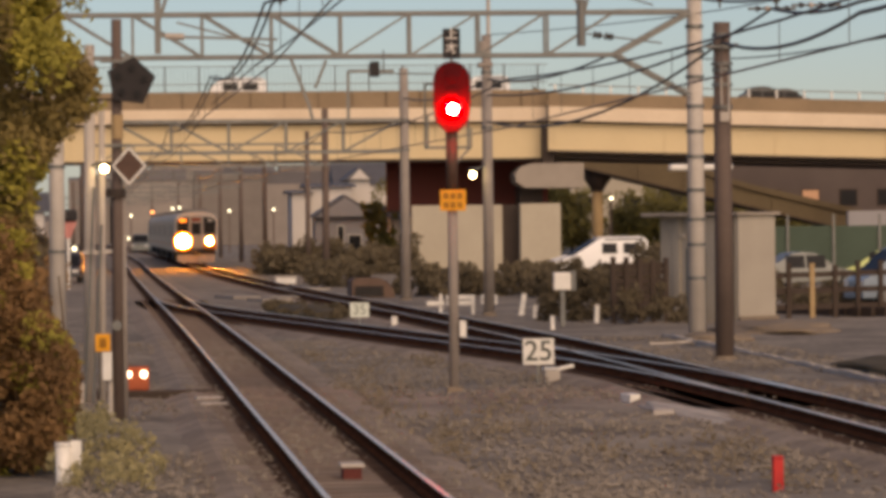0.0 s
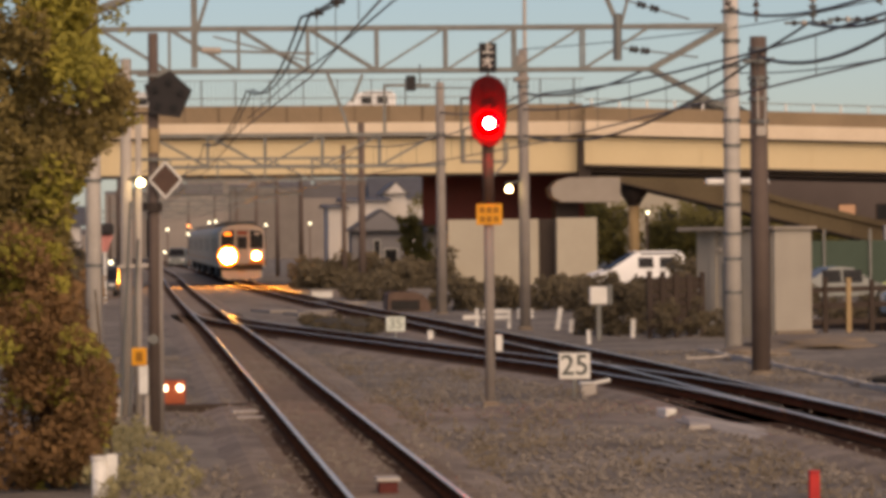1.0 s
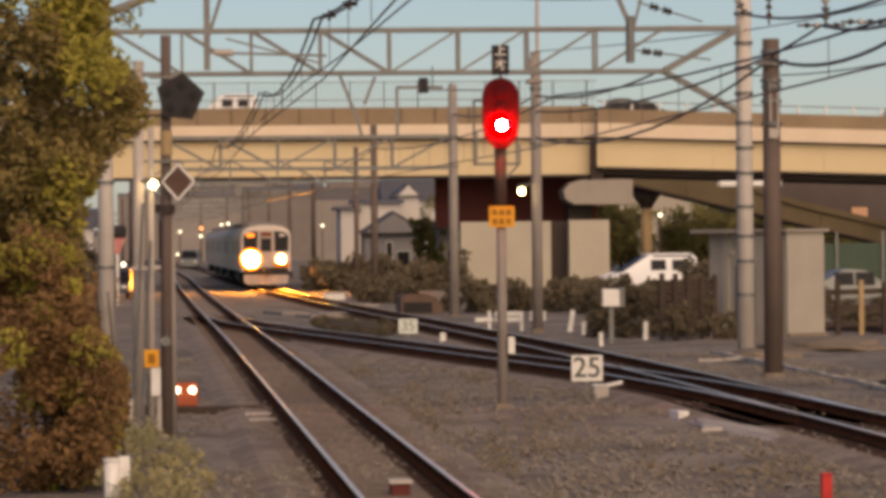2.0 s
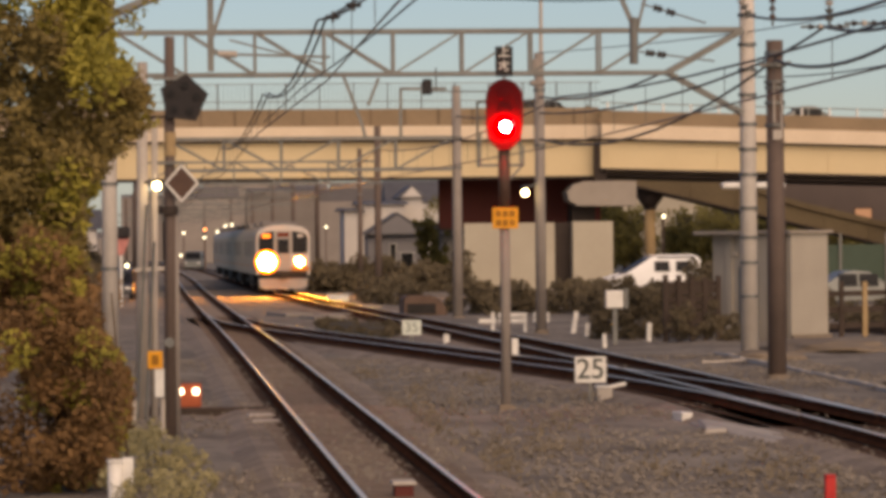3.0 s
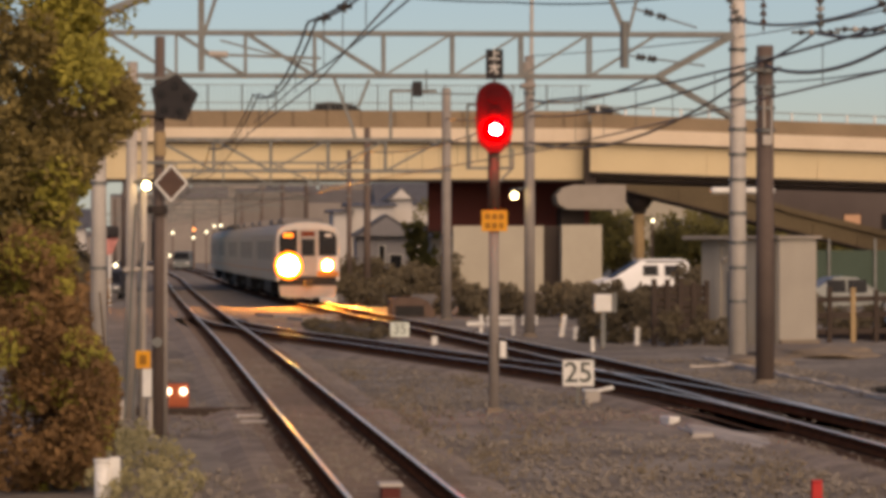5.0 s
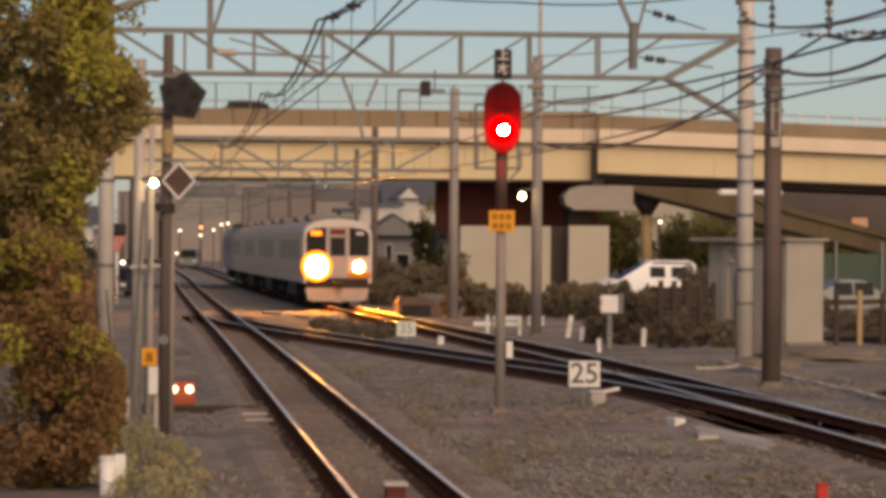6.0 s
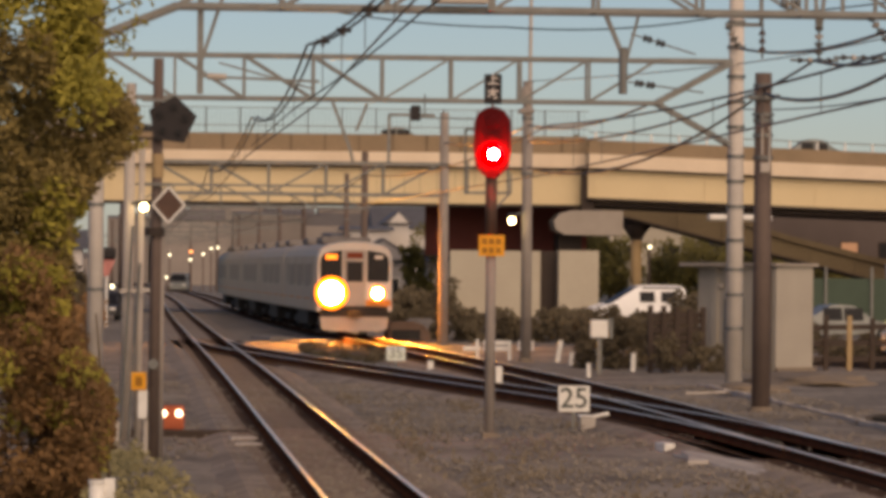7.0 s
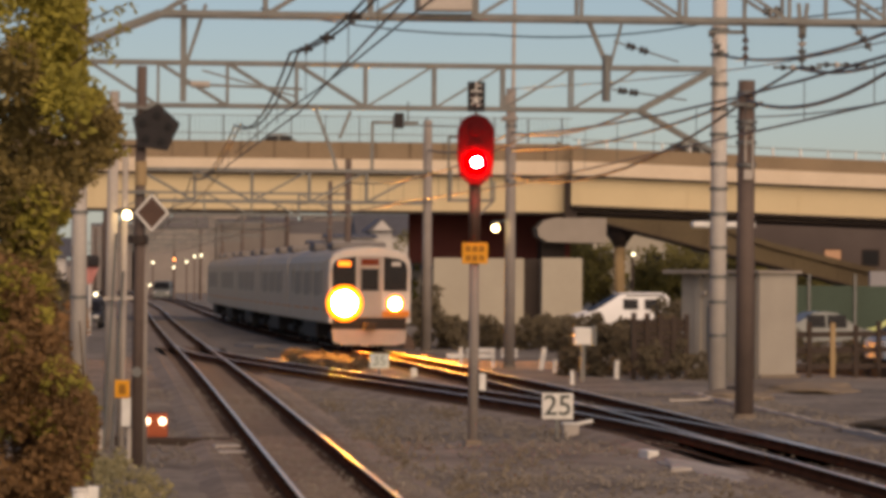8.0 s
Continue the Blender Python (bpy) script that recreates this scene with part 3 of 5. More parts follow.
def train_car(lead):
    label = "stainless commuter train lead car with lit headlamps" if lead else "stainless commuter train trailing car"
    root = thing("train_lead_car" if lead else "train_car", label, "train", "" if lead else "trailing train cars")
    part("body", sweep(B(), [car_section(0.35 if lead else 0), car_section(19.5)]), STAINLESS, root)
    bm = B()
    sweep(bm, [[(x * 0.86, y, z + 0.012) for x, _, z in car_section(0)[4:9]] + [(x * 0.86, y, z - 0.05) for x, _, z in car_section(0)[4:9]][::-1] for y in (0.8, 19.2)])
    part("roof_skin", bm, ROOFGREY, root)
    for y in (5.5, 13.5):
        part("air_conditioner", box(B(), -0.95, 0.95, y - 1.4, y + 1.4, 3.48, 3.74, 0.08), ROOFGREY, root, "grey roof cooling unit")
    for s in (-1, 1):
        for yc in (2.9, 7.5, 12.1, 16.7):
            part("side_door", box(B(), s * 1.395, s * 1.425, yc - 0.65, yc + 0.65, 1.1, 2.95), STAINLESS, root)
            part("door_window", box(B(), s * 1.41, s * 1.43, yc - 0.5, yc + 0.5, 1.95, 2.75), GLASSSIDE, root)
        for yc in (5.2, 9.8, 14.4):
            part("side_window", box(B(), s * 1.40, s * 1.422, yc - 1.3, yc + 1.3, 1.85, 2.7), GLASSSIDE, root, "side window with haze in its pale colour")
        part("colour_band", box(B(), s * 1.40, s * 1.418, 0.4, 19.45, 1.35, 1.42), BANDORANGE, root, "orange band along the side")
        part("underfloor_box", box(B(), s * 0.5, s * 1.3, 6.5, 12.5, 0.35, 0.95, 0.03), UNDERFRAME, root)
    for yb in (2.9, 16.6):
        bm = B()
        for s in (-1, 1):
            box(bm, s * 0.85, s * 1.05, yb - 1.5, yb + 1.5, 0.35, 0.6, 0.03)
        box(bm, -0.9, 0.9, yb - 0.3, yb + 0.3, 0.4, 0.8)
        part("bogie", bm, UNDERFRAME, root)
        for dy in (-1.05, 1.05):
            for s in (-1, 1):
                part("wheel", rod(B(), (s * 0.50, yb + dy, 0.43), (s * 0.63, yb + dy, 0.43), 0.43, seg=20), UNDERFRAME, root)
    if not lead:
        return root
    # front end
    part("front_mask", sweep(B(), [car_section(0.36), car_section(0.08), car_section(0.0, 1.41, 0.03)]), FRONTWHITE, root, "white front shell with rounded rim")
    for s in (-1, 1):
        pts = [(s * 0.47, 2.05), (s * 1.27, 2.05), (s * 1.29, 2.75), (s * 1.25, 2.95), (s * 1.15, 3.07), (s * 0.95, 3.15), (s * 0.47, 3.22)]
        o = part("windscreen", plate(B(), pts, 0.06), GLASSDARK, root, "dark windscreen with a curved top")
        o.location.y = -0.03
        part("wiper", bar(B(), (s * 0.85, -0.045, 2.02), (s * 0.6, -0.045, 2.6), 0.02, 0.02), UNDERFRAME, root)
    door = part("front_door", box(B(), -0.42, 0.42, -0.035, 0.02, 1.15, 3.24, 0.015), DOORGREY, root, "white centre gangway door")
    part("door_pane", box(B(), -0.3, 0.3, -0.05, -0.03, 2.05, 2.8, 0.01), GLASSDARK, door)
    part("number_display", box(B(), -0.3, 0.3, -0.055, -0.03, 2.92, 3.14), LEDRED, door, "dim red train display")
    part("destination_display", box(B(), -1.08, -0.66, -0.05, -0.025, 2.88, 3.05), LEDORANGE, root, "orange lit destination display")
    part("grab_frame", box(B(), 0.75, 1.05, -0.045, -0.025, 2.9, 3.03), FRONTWHITE, root)
    for s in (-1, 1):
        big = s < 0
        ring = B()
        # Added halo ring; the left lamp is enlarged to the size of its glare.
        ro, ri = (0.62, 0.42) if big else (0.29, 0.19)
        around = [2 * math.pi * i / 28 for i in range(28)]
        sweep(ring, [[(r * math.cos(a), y, r * math.sin(a)) for a in around] for r, y in ((ro, 0.0), (ro, -0.06), (ri, -0.1), (ri, 0.0))], caps=False)
        part("halo_ring", ring, LAMPHALO, root, "glowing amber ring in place of the lamp's halo", True).location = (s * 0.86, 0, 1.62)
        part("headlamp", squashed(ri, (0, 0, 0), 0.2), HEADLAMP, root, "bright warm headlamp", True).location = (s * 0.86, -0.02, 1.62)
        part("step", box(B(), s * 0.55, s * 1.2, -0.06, 0.0, 1.0, 1.1), UNDERFRAME, root)
    part("band_front", box(B(), -1.36, 1.36, -0.025, 0.0, 1.15, 1.38), BANDORANGE, root, "orange band across the front")
    bm = plate(B(), [(-1.28, 0.74), (1.28, 0.74), (1.22, 0.28), (0.85, 0.2), (-0.85, 0.2), (-1.22, 0.28)], 0.12)
    part("skirt", bm, DOORGREY, root, "pale snow-plough skirt")
    part("valance", box(B(), -1.25, 1.25, -0.02, 0.06, 0.74, 1.14), UNDERFRAME, root, "dark recessed valance")
    bm = box(B(), -0.2, 0.2, -0.4, 0.1, 0.72, 1.0, 0.04)
    part("coupler", bm, UNDERFRAME, root)
    return root


lead_car = train_car(True)
second_car = train_car(False)
trail = [lead_car, second_car] + [copy_thing(second_car, Matrix()) for _ in range(3)]


def along(t):
    """Distance of the train's front from the camera along the line at t seconds."""
    return 259.0 - 18.8 * t + 0.4 * t * t


def car_rows(offset):
    rows = []
    for k in range(0, 17):
        t = k * 0.5
        y0 = along(t) + offset
        y1 = y0 + 19.5
        x0, x1 = main_line(y0) - 0.17, main_line(y1) - 0.17
        rows.append((t, pose(x0, y0, 0.0, 0, 0, math.degrees(math.atan2(-(x1 - x0), y1 - y0)))))
    return rows


# ---- signals and signs ----
def home_signal():
    root = thing("colour_light_signal", "tall colour-light signal showing red on a slim post", "railway signal", m=Matrix.Translation((5.89, 65.7, 0)))
    part("post", rod(B(), (0, 0, -0.5), (0, 0, 4.15), 0.085, 0.08, 16), GREYMAST, root, "grey tubular post", True)
    part("post_sleeve", rod(B(), (0, 0, 3.1), (0, 0, 4.1), 0.1, seg=16), BROWNBOARD, root, "dark upper sleeve", True)
    part("post_foot", box(B(), -0.13, 0.13, -0.13, 0.13, -0.5, -0.17, 0.02), DIRT, root)
    pts = []
    for i in range(25):
        a = math.pi * i / 24
        pts.append((0.31 * math.cos(a), 4.93 + 0.33 * math.sin(a)))
    pts += [(-0.31, 4.5), (-0.27, 4.25), (-0.1, 4.08), (0.1, 4.08), (0.27, 4.25), (0.31, 4.5)]
    board = part("backboard", plate(B(), pts, 0.04), SIGNALTINT, root, "rounded backboard tinted red for the lamp's glow")
    board.location.y = -0.14
    for z, lit in ((5.0, False), (4.73, False), (4.46, True)):
        bm = B()
        r1 = [(0.135 * math.cos(a), -0.14, z + 0.135 * math.sin(a)) for a in np.linspace(math.radians(-20), math.radians(200), 19)]
        r2 = [(x, (-0.42 if lit else -0.24) + 0.1 * (z + 0.1 - zz if zz < z else 0), zz) for x, _, zz in r1]
        sweep(bm, [r1, r2], caps=False, closed=False)
        if lit:
            part("hood", bm, SIGNALTINT, root)
        lens = part("lens", squashed(0.15 if lit else 0.12, (0, -0.2 if lit else -0.15, z), 0.7 if lit else 0.2), REDLENS if lit else SIGNALTINT, root, "lit red lens" if lit else "", lit)
        if lit:
            part("lamp_core", rod(B(), (0, -0.315, z), (0, -0.28, z), 0.085, seg=20), REDCORE, lens, "blazing lamp core")
    part("lamp_case", box(B(), -0.17, 0.17, -0.1, 0.2, 4.2, 5.1, 0.03), BLACK, root)
    sign = part("name_plate", box(B(), -0.145, 0.145, -0.16, -0.12, 5.3, 5.8, 0.008), BLACK, root, "black plate with white characters")
    turn = Matrix.Rotation(math.pi / 2, 4, "X")
    text("上", 0.2, WHITEPLATE, sign, Matrix.Translation((0, -0.166, 5.7)) @ turn)
    text("本", 0.2, WHITEPLATE, sign, Matrix.Translation((0, -0.166, 5.46)) @ turn)
    part("plate_bracket", bar(B(), (0, -0.1, 4.9), (0, -0.1, 5.4), 0.04, 0.04), GALV, root)
    tag = part("orange_plate", box(B(), -0.215, 0.215, -0.14, -0.11, 2.77, 3.12, 0.01), ORANGEPLATE, root, "orange plate with worn dark marks")
    for r, z in enumerate((3.02, 2.87)):
        for c in range(3):
            part("mark", box(B(), -0.16 + c * 0.115, -0.075 + c * 0.115, -0.146, -0.142, z - 0.05, z + 0.045), PLATEINK, tag)
    for a, b in (((-0.4, 0, 3.83), (0.32, 0, 3.83)), ((-0.4, 0, 3.83), (-0.4, 0, 4.35)), ((0.32, 0, 3.83), (0.32, 0, 4.15)), ((-0.4, 0.5, 3.83), (0.32, 0.5, 3.83)), ((-0.4, 0, 3.83), (-0.4, 0.5, 3.83)), ((0.32, 0, 3.83), (0.32, 0.5, 3.83)), ((0, 0, 3.5), (0.32, 0, 3.83)), ((-0.4, 0.5, 3.83), (-0.4, 0.5, 4.9)), ((0.32, 0.5, 3.83), (0.32, 0.5, 4.9)), ((-0.4, 0.5, 4.9), (0.32, 0.5, 4.9))):
        part("cage_bar", bar(B(), a, b, 0.035, 0.035), GALV, root)
    part("relay_box", box(B(), 0.09, 0.2, -0.12, 0.06, 0.66, 0.94, 0.01), WHITEPLATE, root, "small white junction box")
    part("cable_pipe", rod(B(), (0.045, 0.09, -0.4), (0.045, 0.09, 2.7), 0.05, seg=10), CONCRETE, root)


home_signal()


def speed_sign(x, y, z, w, h, body, size, material, label):
    root = thing("speed_sign", label, "speed sign", "speed limit signs", Matrix.Translation((x, y, 0)))
    pl = part("sign_plate", box(B(), -w / 2, w / 2, -0.03, 0.0, z - h / 2, z + h / 2, 0.012), material, root, "white enamel plate")
    text(body, size, INK if body == "25" else FADEDINK, pl, Matrix.Translation((0, -0.034, z)) @ Matrix.Rotation(math.pi / 2, 4, "X"))
    part("stake", box(B(), -0.03, 0.03, 0.0, 0.05, -0.5, z), GALV, root)


speed_sign(7.65, 68.8, 0.3, 0.55, 0.46, "25", 0.50, WHITEPLATE, "white square speed board lettered 25 on a short stake")
speed_sign(7.36, 112.0, 0.14, 0.54, 0.42, "35", 0.40, GREENWHITE, "small weathered speed board lettered 35 beside the points")


def point_machine(x, y):
    root = thing("point_motor", "pale low point motor casing beside the rail", "point machine", m=Matrix.Translation((x, y, 0)))
    part("case", box(B(), -0.12, 0.16, -0.15, 0.15, -0.3, -0.06, 0.03), CONCRETE, root)
    part("lid", box(B(), -0.14, 0.1, -0.17, 0.17, -0.06, -0.02, 0.015), WHITEPLATE, root)
    part("rod", rod(B(), (0.1, 0, -0.06), (0.42, 0.1, 0.0), 0.035, seg=8), WHITEPLATE, root)


point_machine(8.0, 70.0)


def slab(x, y, w, d, h, rz, label, material=CONCRETE, name="concrete_slab"):
    return tagged(_place(part(name, box(B(), -w / 2, w / 2, -d / 2, d / 2, -0.1, h, 0.015), material), pose(x, y, GROUND, 0, 0, rz)), label, "slab", "loose slabs")


def _place(ob, m):
    ob.matrix_basis = m
    return ob


slab(8.35, 62.0, 0.18, 0.5, 0.06, 10, "small white broken slab on the gravel", WHITEPLATE)
slab(8.2, 57.3, 0.3, 0.9, 0.03, -8, "pale concrete slab lying beside the rails")
slab(1.72, 63.0, 0.42, 0.5, 0.07, 4, "pale concrete slab beside the near rail")
slab(1.75, 61.0, 0.42, 0.5, 0.06, -3, "pale concrete slab beside the near rail")
for x, y, w, d in ((6.3, 146, 1.2, 3.0), (7.0, 151, 1.6, 3.0), (5.4, 153, 1.2, 4), (8.8, 171, 1.6, 4)):
    slab(x, y, w, d, 0.1, 9, "dull concrete slab in the rough ground between tracks", HUTROOF)


def beacon():
    root = thing("track_beacon", "pale track transponder box between the rails", "track beacon", m=Matrix.Translation((2.7, 42.7, 0)))
    part("cover", box(B(), -0.13, 0.13, -0.25, 0.25, -0.06, -0.02, 0.01), CONCRETE, root, "pale worn cover")
    part("base", box(B(), -0.10, 0.10, -0.22, 0.22, -0.24, -0.06), REDSTEEL, root)


beacon()


def red_stake():
    root = thing("red_marker_post", "red painted marker post on the gravel", "marker post", m=Matrix.Translation((7.0, 40.6, 0)))
    part("post", box(B(), -0.055, 0.055, -0.055, 0.055, -0.6, 0.08, 0.012), REDPAINT, root)
    part("cap", box(B(), -0.058, 0.058, -0.058, 0.058, 0.08, 0.11, 0.015), REDPAINT, root)


red_stake()


def marker_stake(x, y, h, w, tilt, label):
    root = thing("marker_stake", label, "marker post", "white marker stakes", pose(x, y, GROUND, 0, tilt, 0))
    part("shaft", box(B(), -w / 2, w / 2, -w / 2, w / 2, -0.2, h, 0.01), WHITEPLATE, root)
    part("tip", box(B(), -w / 2.2, w / 2.2, -w / 2.2, w / 2.2, h, h + 0.03, 0.008), CONCRETE, root)


marker_stake(13.82, 109.5, 0.46, 0.13, 2, "short upright white marker stake")
marker_stake(12.83, 120.0, 0.62, 0.14, 9, "leaning white marker stake")
marker_stake(12.8, 116.0, 0.34, 0.11, 3, "short white marker stake")
marker_stake(11.95, 104.0, 0.3, 0.1, -2, "short dull white marker stake")
marker_stake(8.05, 108.0, 0.24, 0.16, 0, "stubby white marker stake by the points")


def low_barrier():
    root = thing("plank_barrier", "low white plank barrier by the far rails", "barrier", m=Matrix.Translation((10.1, 122, GROUND)))
    for x0, x1, z in ((0.0, 0.55, 0.32), (0.62, 1.5, 0.32), (0.62, 1.5, 0.5), (1.7, 2.2, 0.34), (1.7, 2.2, 0.5)):
        part("plank", box(B(), x0, x1, -0.03, 0.03, z - 0.07, z + 0.07, 0.01), WHITEPLATE, root)
    for x in (0.45, 0.9, 1.45, 2.0):
        part("upright", box(B(), x - 0.05, x + 0.05, 0.03, 0.1, -0.2, 0.6 if x < 0.5 else 0.5), WHITEPLATE, root)


low_barrier()


def white_cabinet():
    root = thing("white_cabinet", "small white equipment box on a grey stand", "equipment box", m=Matrix.Translation((12.58, 107, 0)))
    part("case", box(B(), -0.25, 0.22, -0.15, 0.15, 0.72, 1.2, 0.03), WHITEPLATE, root)
    part("side_case", box(B(), 0.24, 0.36, -0.12, 0.12, 0.7, 1.25, 0.02), GALV, root)
    part("stand", box(B(), -0.06, 0.06, -0.06, 0.06, -0.5, 0.72), GALV, root)


white_cabinet()


def pentagon_post():
    root = thing("repeater_post", "dark line-side post with black pentagon and diamond boards", "railway signal", m=Matrix.Translation((0.26, 58.1, 0)))
    part("post", rod(B(), (0, 0, -0.5), (0.04, 0, 5.6), 0.085, 0.075, 14), RUSTMAST, root, smooth=True)
    part("side_pipe", rod(B(), (0.11, 0.05, -0.4), (0.1, 0.05, 3.1), 0.05, seg=10), GREYMAST, root, smooth=True)
    pts = [(0.37 * math.sin(a + 0.12), 0.37 * math.cos(a + 0.12)) for a in [2 * math.pi * i / 5 for i in range(5)]]
    o = part("pentagon_board", plate(B(), pts, 0.05), BLACK, root, "black pentagon lamp board")
    o.location = (0.24, -0.2, 4.68)
    for i in range(5):
        a = 2 * math.pi * i / 5 + 0.12
        part("lamp", rod(B(), (0.24 + 0.2 * math.sin(a), -0.24, 4.68 + 0.2 * math.cos(a)), (0.24 + 0.2 * math.sin(a), -0.2, 4.68 + 0.2 * math.cos(a)), 0.05, seg=12), GLASSDARK, o).matrix_parent_inverse = Matrix.Translation((-0.24, 0.2, -4.68))
    part("board_bracket", bar(B(), (-0.2, -0.1, 4.98), (0.3, -0.1, 4.98), 0.04, 0.04), GALV, root)
    part("board_bracket", bar(B(), (-0.3, -0.1, 4.42), (0.2, -0.1, 4.42), 0.04, 0.04), DARKSTEELSHADE, root)
    part("warning_sleeve", rod(B(), (0.035, 0, 3.85), (0.035, 0, 4.2), 0.09, seg=14), TANPOST, root)
    d = part("diamond_board", plate(B(), [(0, 0.24), (0.215, 0), (0, -0.24), (-0.215, 0)], 0.03), BROWNBOARD, root, "brown diamond board edged white")
    d.location = (0.2, -0.2, 3.45)
    edge = B()
    for s0, s1 in (((0, 0.26), (0.235, 0)), ((0.235, 0), (0, -0.26)), ((0, -0.26), (-0.235, 0)), ((-0.235, 0), (0, 0.26))):
        bar(edge, (s0[0], 0.01, s0[1]), (s1[0], 0.01, s1[1]), 0.045, 0.03)
    part("edging", edge, WHITEPLATE, d)
    part("board_bracket", bar(B(), (-0.15, -0.1, 3.75), (0.25, -0.1, 3.75), 0.06, 0.05), GALV, root)
    part("clamp", rod(B(), (0, 0, 3.0), (0, 0, 3.12), 0.15, seg=12), DARKSTEELSHADE, root)
    part("yellow_plate", box(B(), -0.32, -0.1, -0.12, -0.09, 0.74, 1.0, 0.01), ORANGEPLATE, root, "orange number plate")
    part("plate_bar", box(B(), -0.26, -0.16, -0.126, -0.122, 0.8, 0.94), PLATEINK, root)
    part("white_box", box(B(), -0.22, -0.08, -0.1, 0.02, 0.32, 0.74, 0.015), WHITEPLATE, root, "white terminal box")
    part("white_pipe", rod(B(), (-0.1, 0, -0.4), (-0.1, 0, 0.3), 0.05, seg=10), CONCRETE, root)
    part("gauge", rod(B(), (0.0, -0.12, 1.12), (0.0, -0.06, 1.12), 0.075, seg=14), GALV, root)


pentagon_post()


def lamp_post():
    root = thing("lamp_pole", "grey concrete pole with a bright white lamp and stays", "lamp post", m=Matrix.Translation((-0.16, 64, 0)))
    part("shaft", rod(B(), (0, 0, -0.5), (0.05, 0, 5.5), 0.1, 0.085, 14), CONCRETE, root, smooth=True)
    part("second_pole", rod(B(), (0.2, 0.1, -0.5), (0.24, 0.1, 4.6), 0.06, 0.05, 12), CONCRETE, root, smooth=True)
    part("stay", rod(B(), (0.05, -0.2, -0.3), (0.22, -0.2, 2.6), 0.022, seg=8), GALV, root)
    part("stay", rod(B(), (-0.08, -0.2, -0.3), (0.1, -0.2, 3.2), 0.022, seg=8), GALV, root)
    part("cross_bar", bar(B(), (-0.1, -0.15, 2.15), (0.42, -0.15, 2.17), 0.06, 0.06), CONCRETE, root)
    part("lamp_arm", rod(B(), (0.05, -0.05, 3.55), (0.27, -0.2, 3.6), 0.025, seg=8), GALV, root)
    part("lamp_globe", bm_ball(0.062, (0.27, -0.22, 3.5)), WHITELAMP, root, "glowing white lamp globe", True)
    part("low_box", box(B(), -0.2, -0.05, -0.2, -0.05, -0.3, 0.05, 0.02), CONCRETE, root)


lamp_post()


def dwarf_signal():
    root = thing("dwarf_signal", "low orange-red dwarf signal with two white lights", "railway signal", m=Matrix.Translation((0.6, 66.0, 0)))
    part("case", box(B(), -0.22, 0.22, -0.05, 0.15, -0.16, 0.24, 0.03), mat("dwarf_case_paint", (0.42, 0.10, 0.04), None, 4, 0.6), root, "orange-red painted case")
    for x in (-0.13, 0.13):
        part("lamp", rod(B(), (x, -0.09, 0.11), (x, -0.05, 0.11), 0.058, seg=18), SHUNTLAMP, root, "round white light")
    part("plinth", box(B(), -0.3, 0.3, -0.1, 0.3, -0.5, -0.16), CONCRETE, root)
    # Low dark bar running across in front of the plinth.
    bm = B()
    box(bm, -0.95, 1.25, -0.45, -0.2, -0.4, -0.15, 0.02)
    part("dark_bar", bm, WOODDARK, root, "low dark horizontal bar")


dwarf_signal()


def lineside_pipe():
    root = thing("white_pipe_post", "white pipe stub with a square plate under the leaves", "pipe", m=Matrix.Translation((-0.41, 43.6, 0)))
    part("pipe", rod(B(), (0, 0, -0.5), (0, 0, 0.18), 0.085, seg=18), WHITEPLATE, root, smooth=True)
    part("cap", rod(B(), (0, 0, 0.16), (0, 0, 0.2), 0.095, seg=18), WHITEPLATE, root)
    part("side_plate", box(B(), 0.08, 0.2, -0.03, 0.0, -0.16, 0.22, 0.01), WHITEPLATE, root)


lineside_pipe()


# ---- gantry fittings and wires ----
def drop_bracket(x, y, top, low, lean, spread, label):
    root = thing("drop_bracket", label, "bracket", "overhead drop brackets", Matrix.Translation((x, y, 0)))
    part("drop_tube", rod(B(), (lean, 0, low), (lean, 0, low + 0.75), 0.07, seg=12), GALV, root)
    part("arm", bar(B(), (0, 0, top), (lean, 0, low + 0.6), 0.07, 0.07), GALV, root)
    part("brace", bar(B(), (spread, 0, top), (lean + 0.03, 0, low + 0.45), 0.045, 0.045), GALV, root)
    for (xa, za), (xb, zb), us in (((0.12, 0.97), (1.17, 0.65), (0.2, 0.27, 0.4, 0.47)), ((0.08, 0.2), (1.3, 0.04), (0.1, 0.16, 0.25, 0.31))):
        part("pull_rod", rod(B(), (lean + xa, 0, low + za), (lean + xb, 0, low + zb), 0.014, seg=6), GALV, root)
        for u in us:
            x, z = lean + xa + (xb - xa) * u, low + za + (zb - za) * u
            part("insulator", rod(B(), (x, 0, z), (x + 0.06, 0, z - 0.015), 0.065, 0.035, 12), DARKSTEELSHADE, root)


drop_bracket(7.42, NY, 6.75, 5.38, 0.33, 0.6, "steel drop bracket hanging from the gantry")


def drop_post(x, y, top, low, arm, label):
    root = thing("drop_post", label, "bracket", "overhead drop brackets", Matrix.Translation((x, y, 0)))
    part("post", bar(B(), (0, 0, top), (0, 0, low), 0.1, 0.1), GALV, root)
    part("brace", bar(B(), (0.35, 0, top), (0.03, 0, low + 0.55), 0.06, 0.06), GALV, root)
    part("pull_arm", bar(B(), (0, 0, low + 0.28), (arm, 0, low + 0.22), 0.04, 0.04), GALV, root)
    part("steady_arm", bar(B(), (0.3, 0, low + 0.5), (arm - 0.1, 0, low + 0.1), 0.03, 0.03), GALV, root)
    part("insulator", rod(B(), (0.12, 0, low + 0.28), (0.42, 0, low + 0.27), 0.055, seg=10), CONCRETE, root)


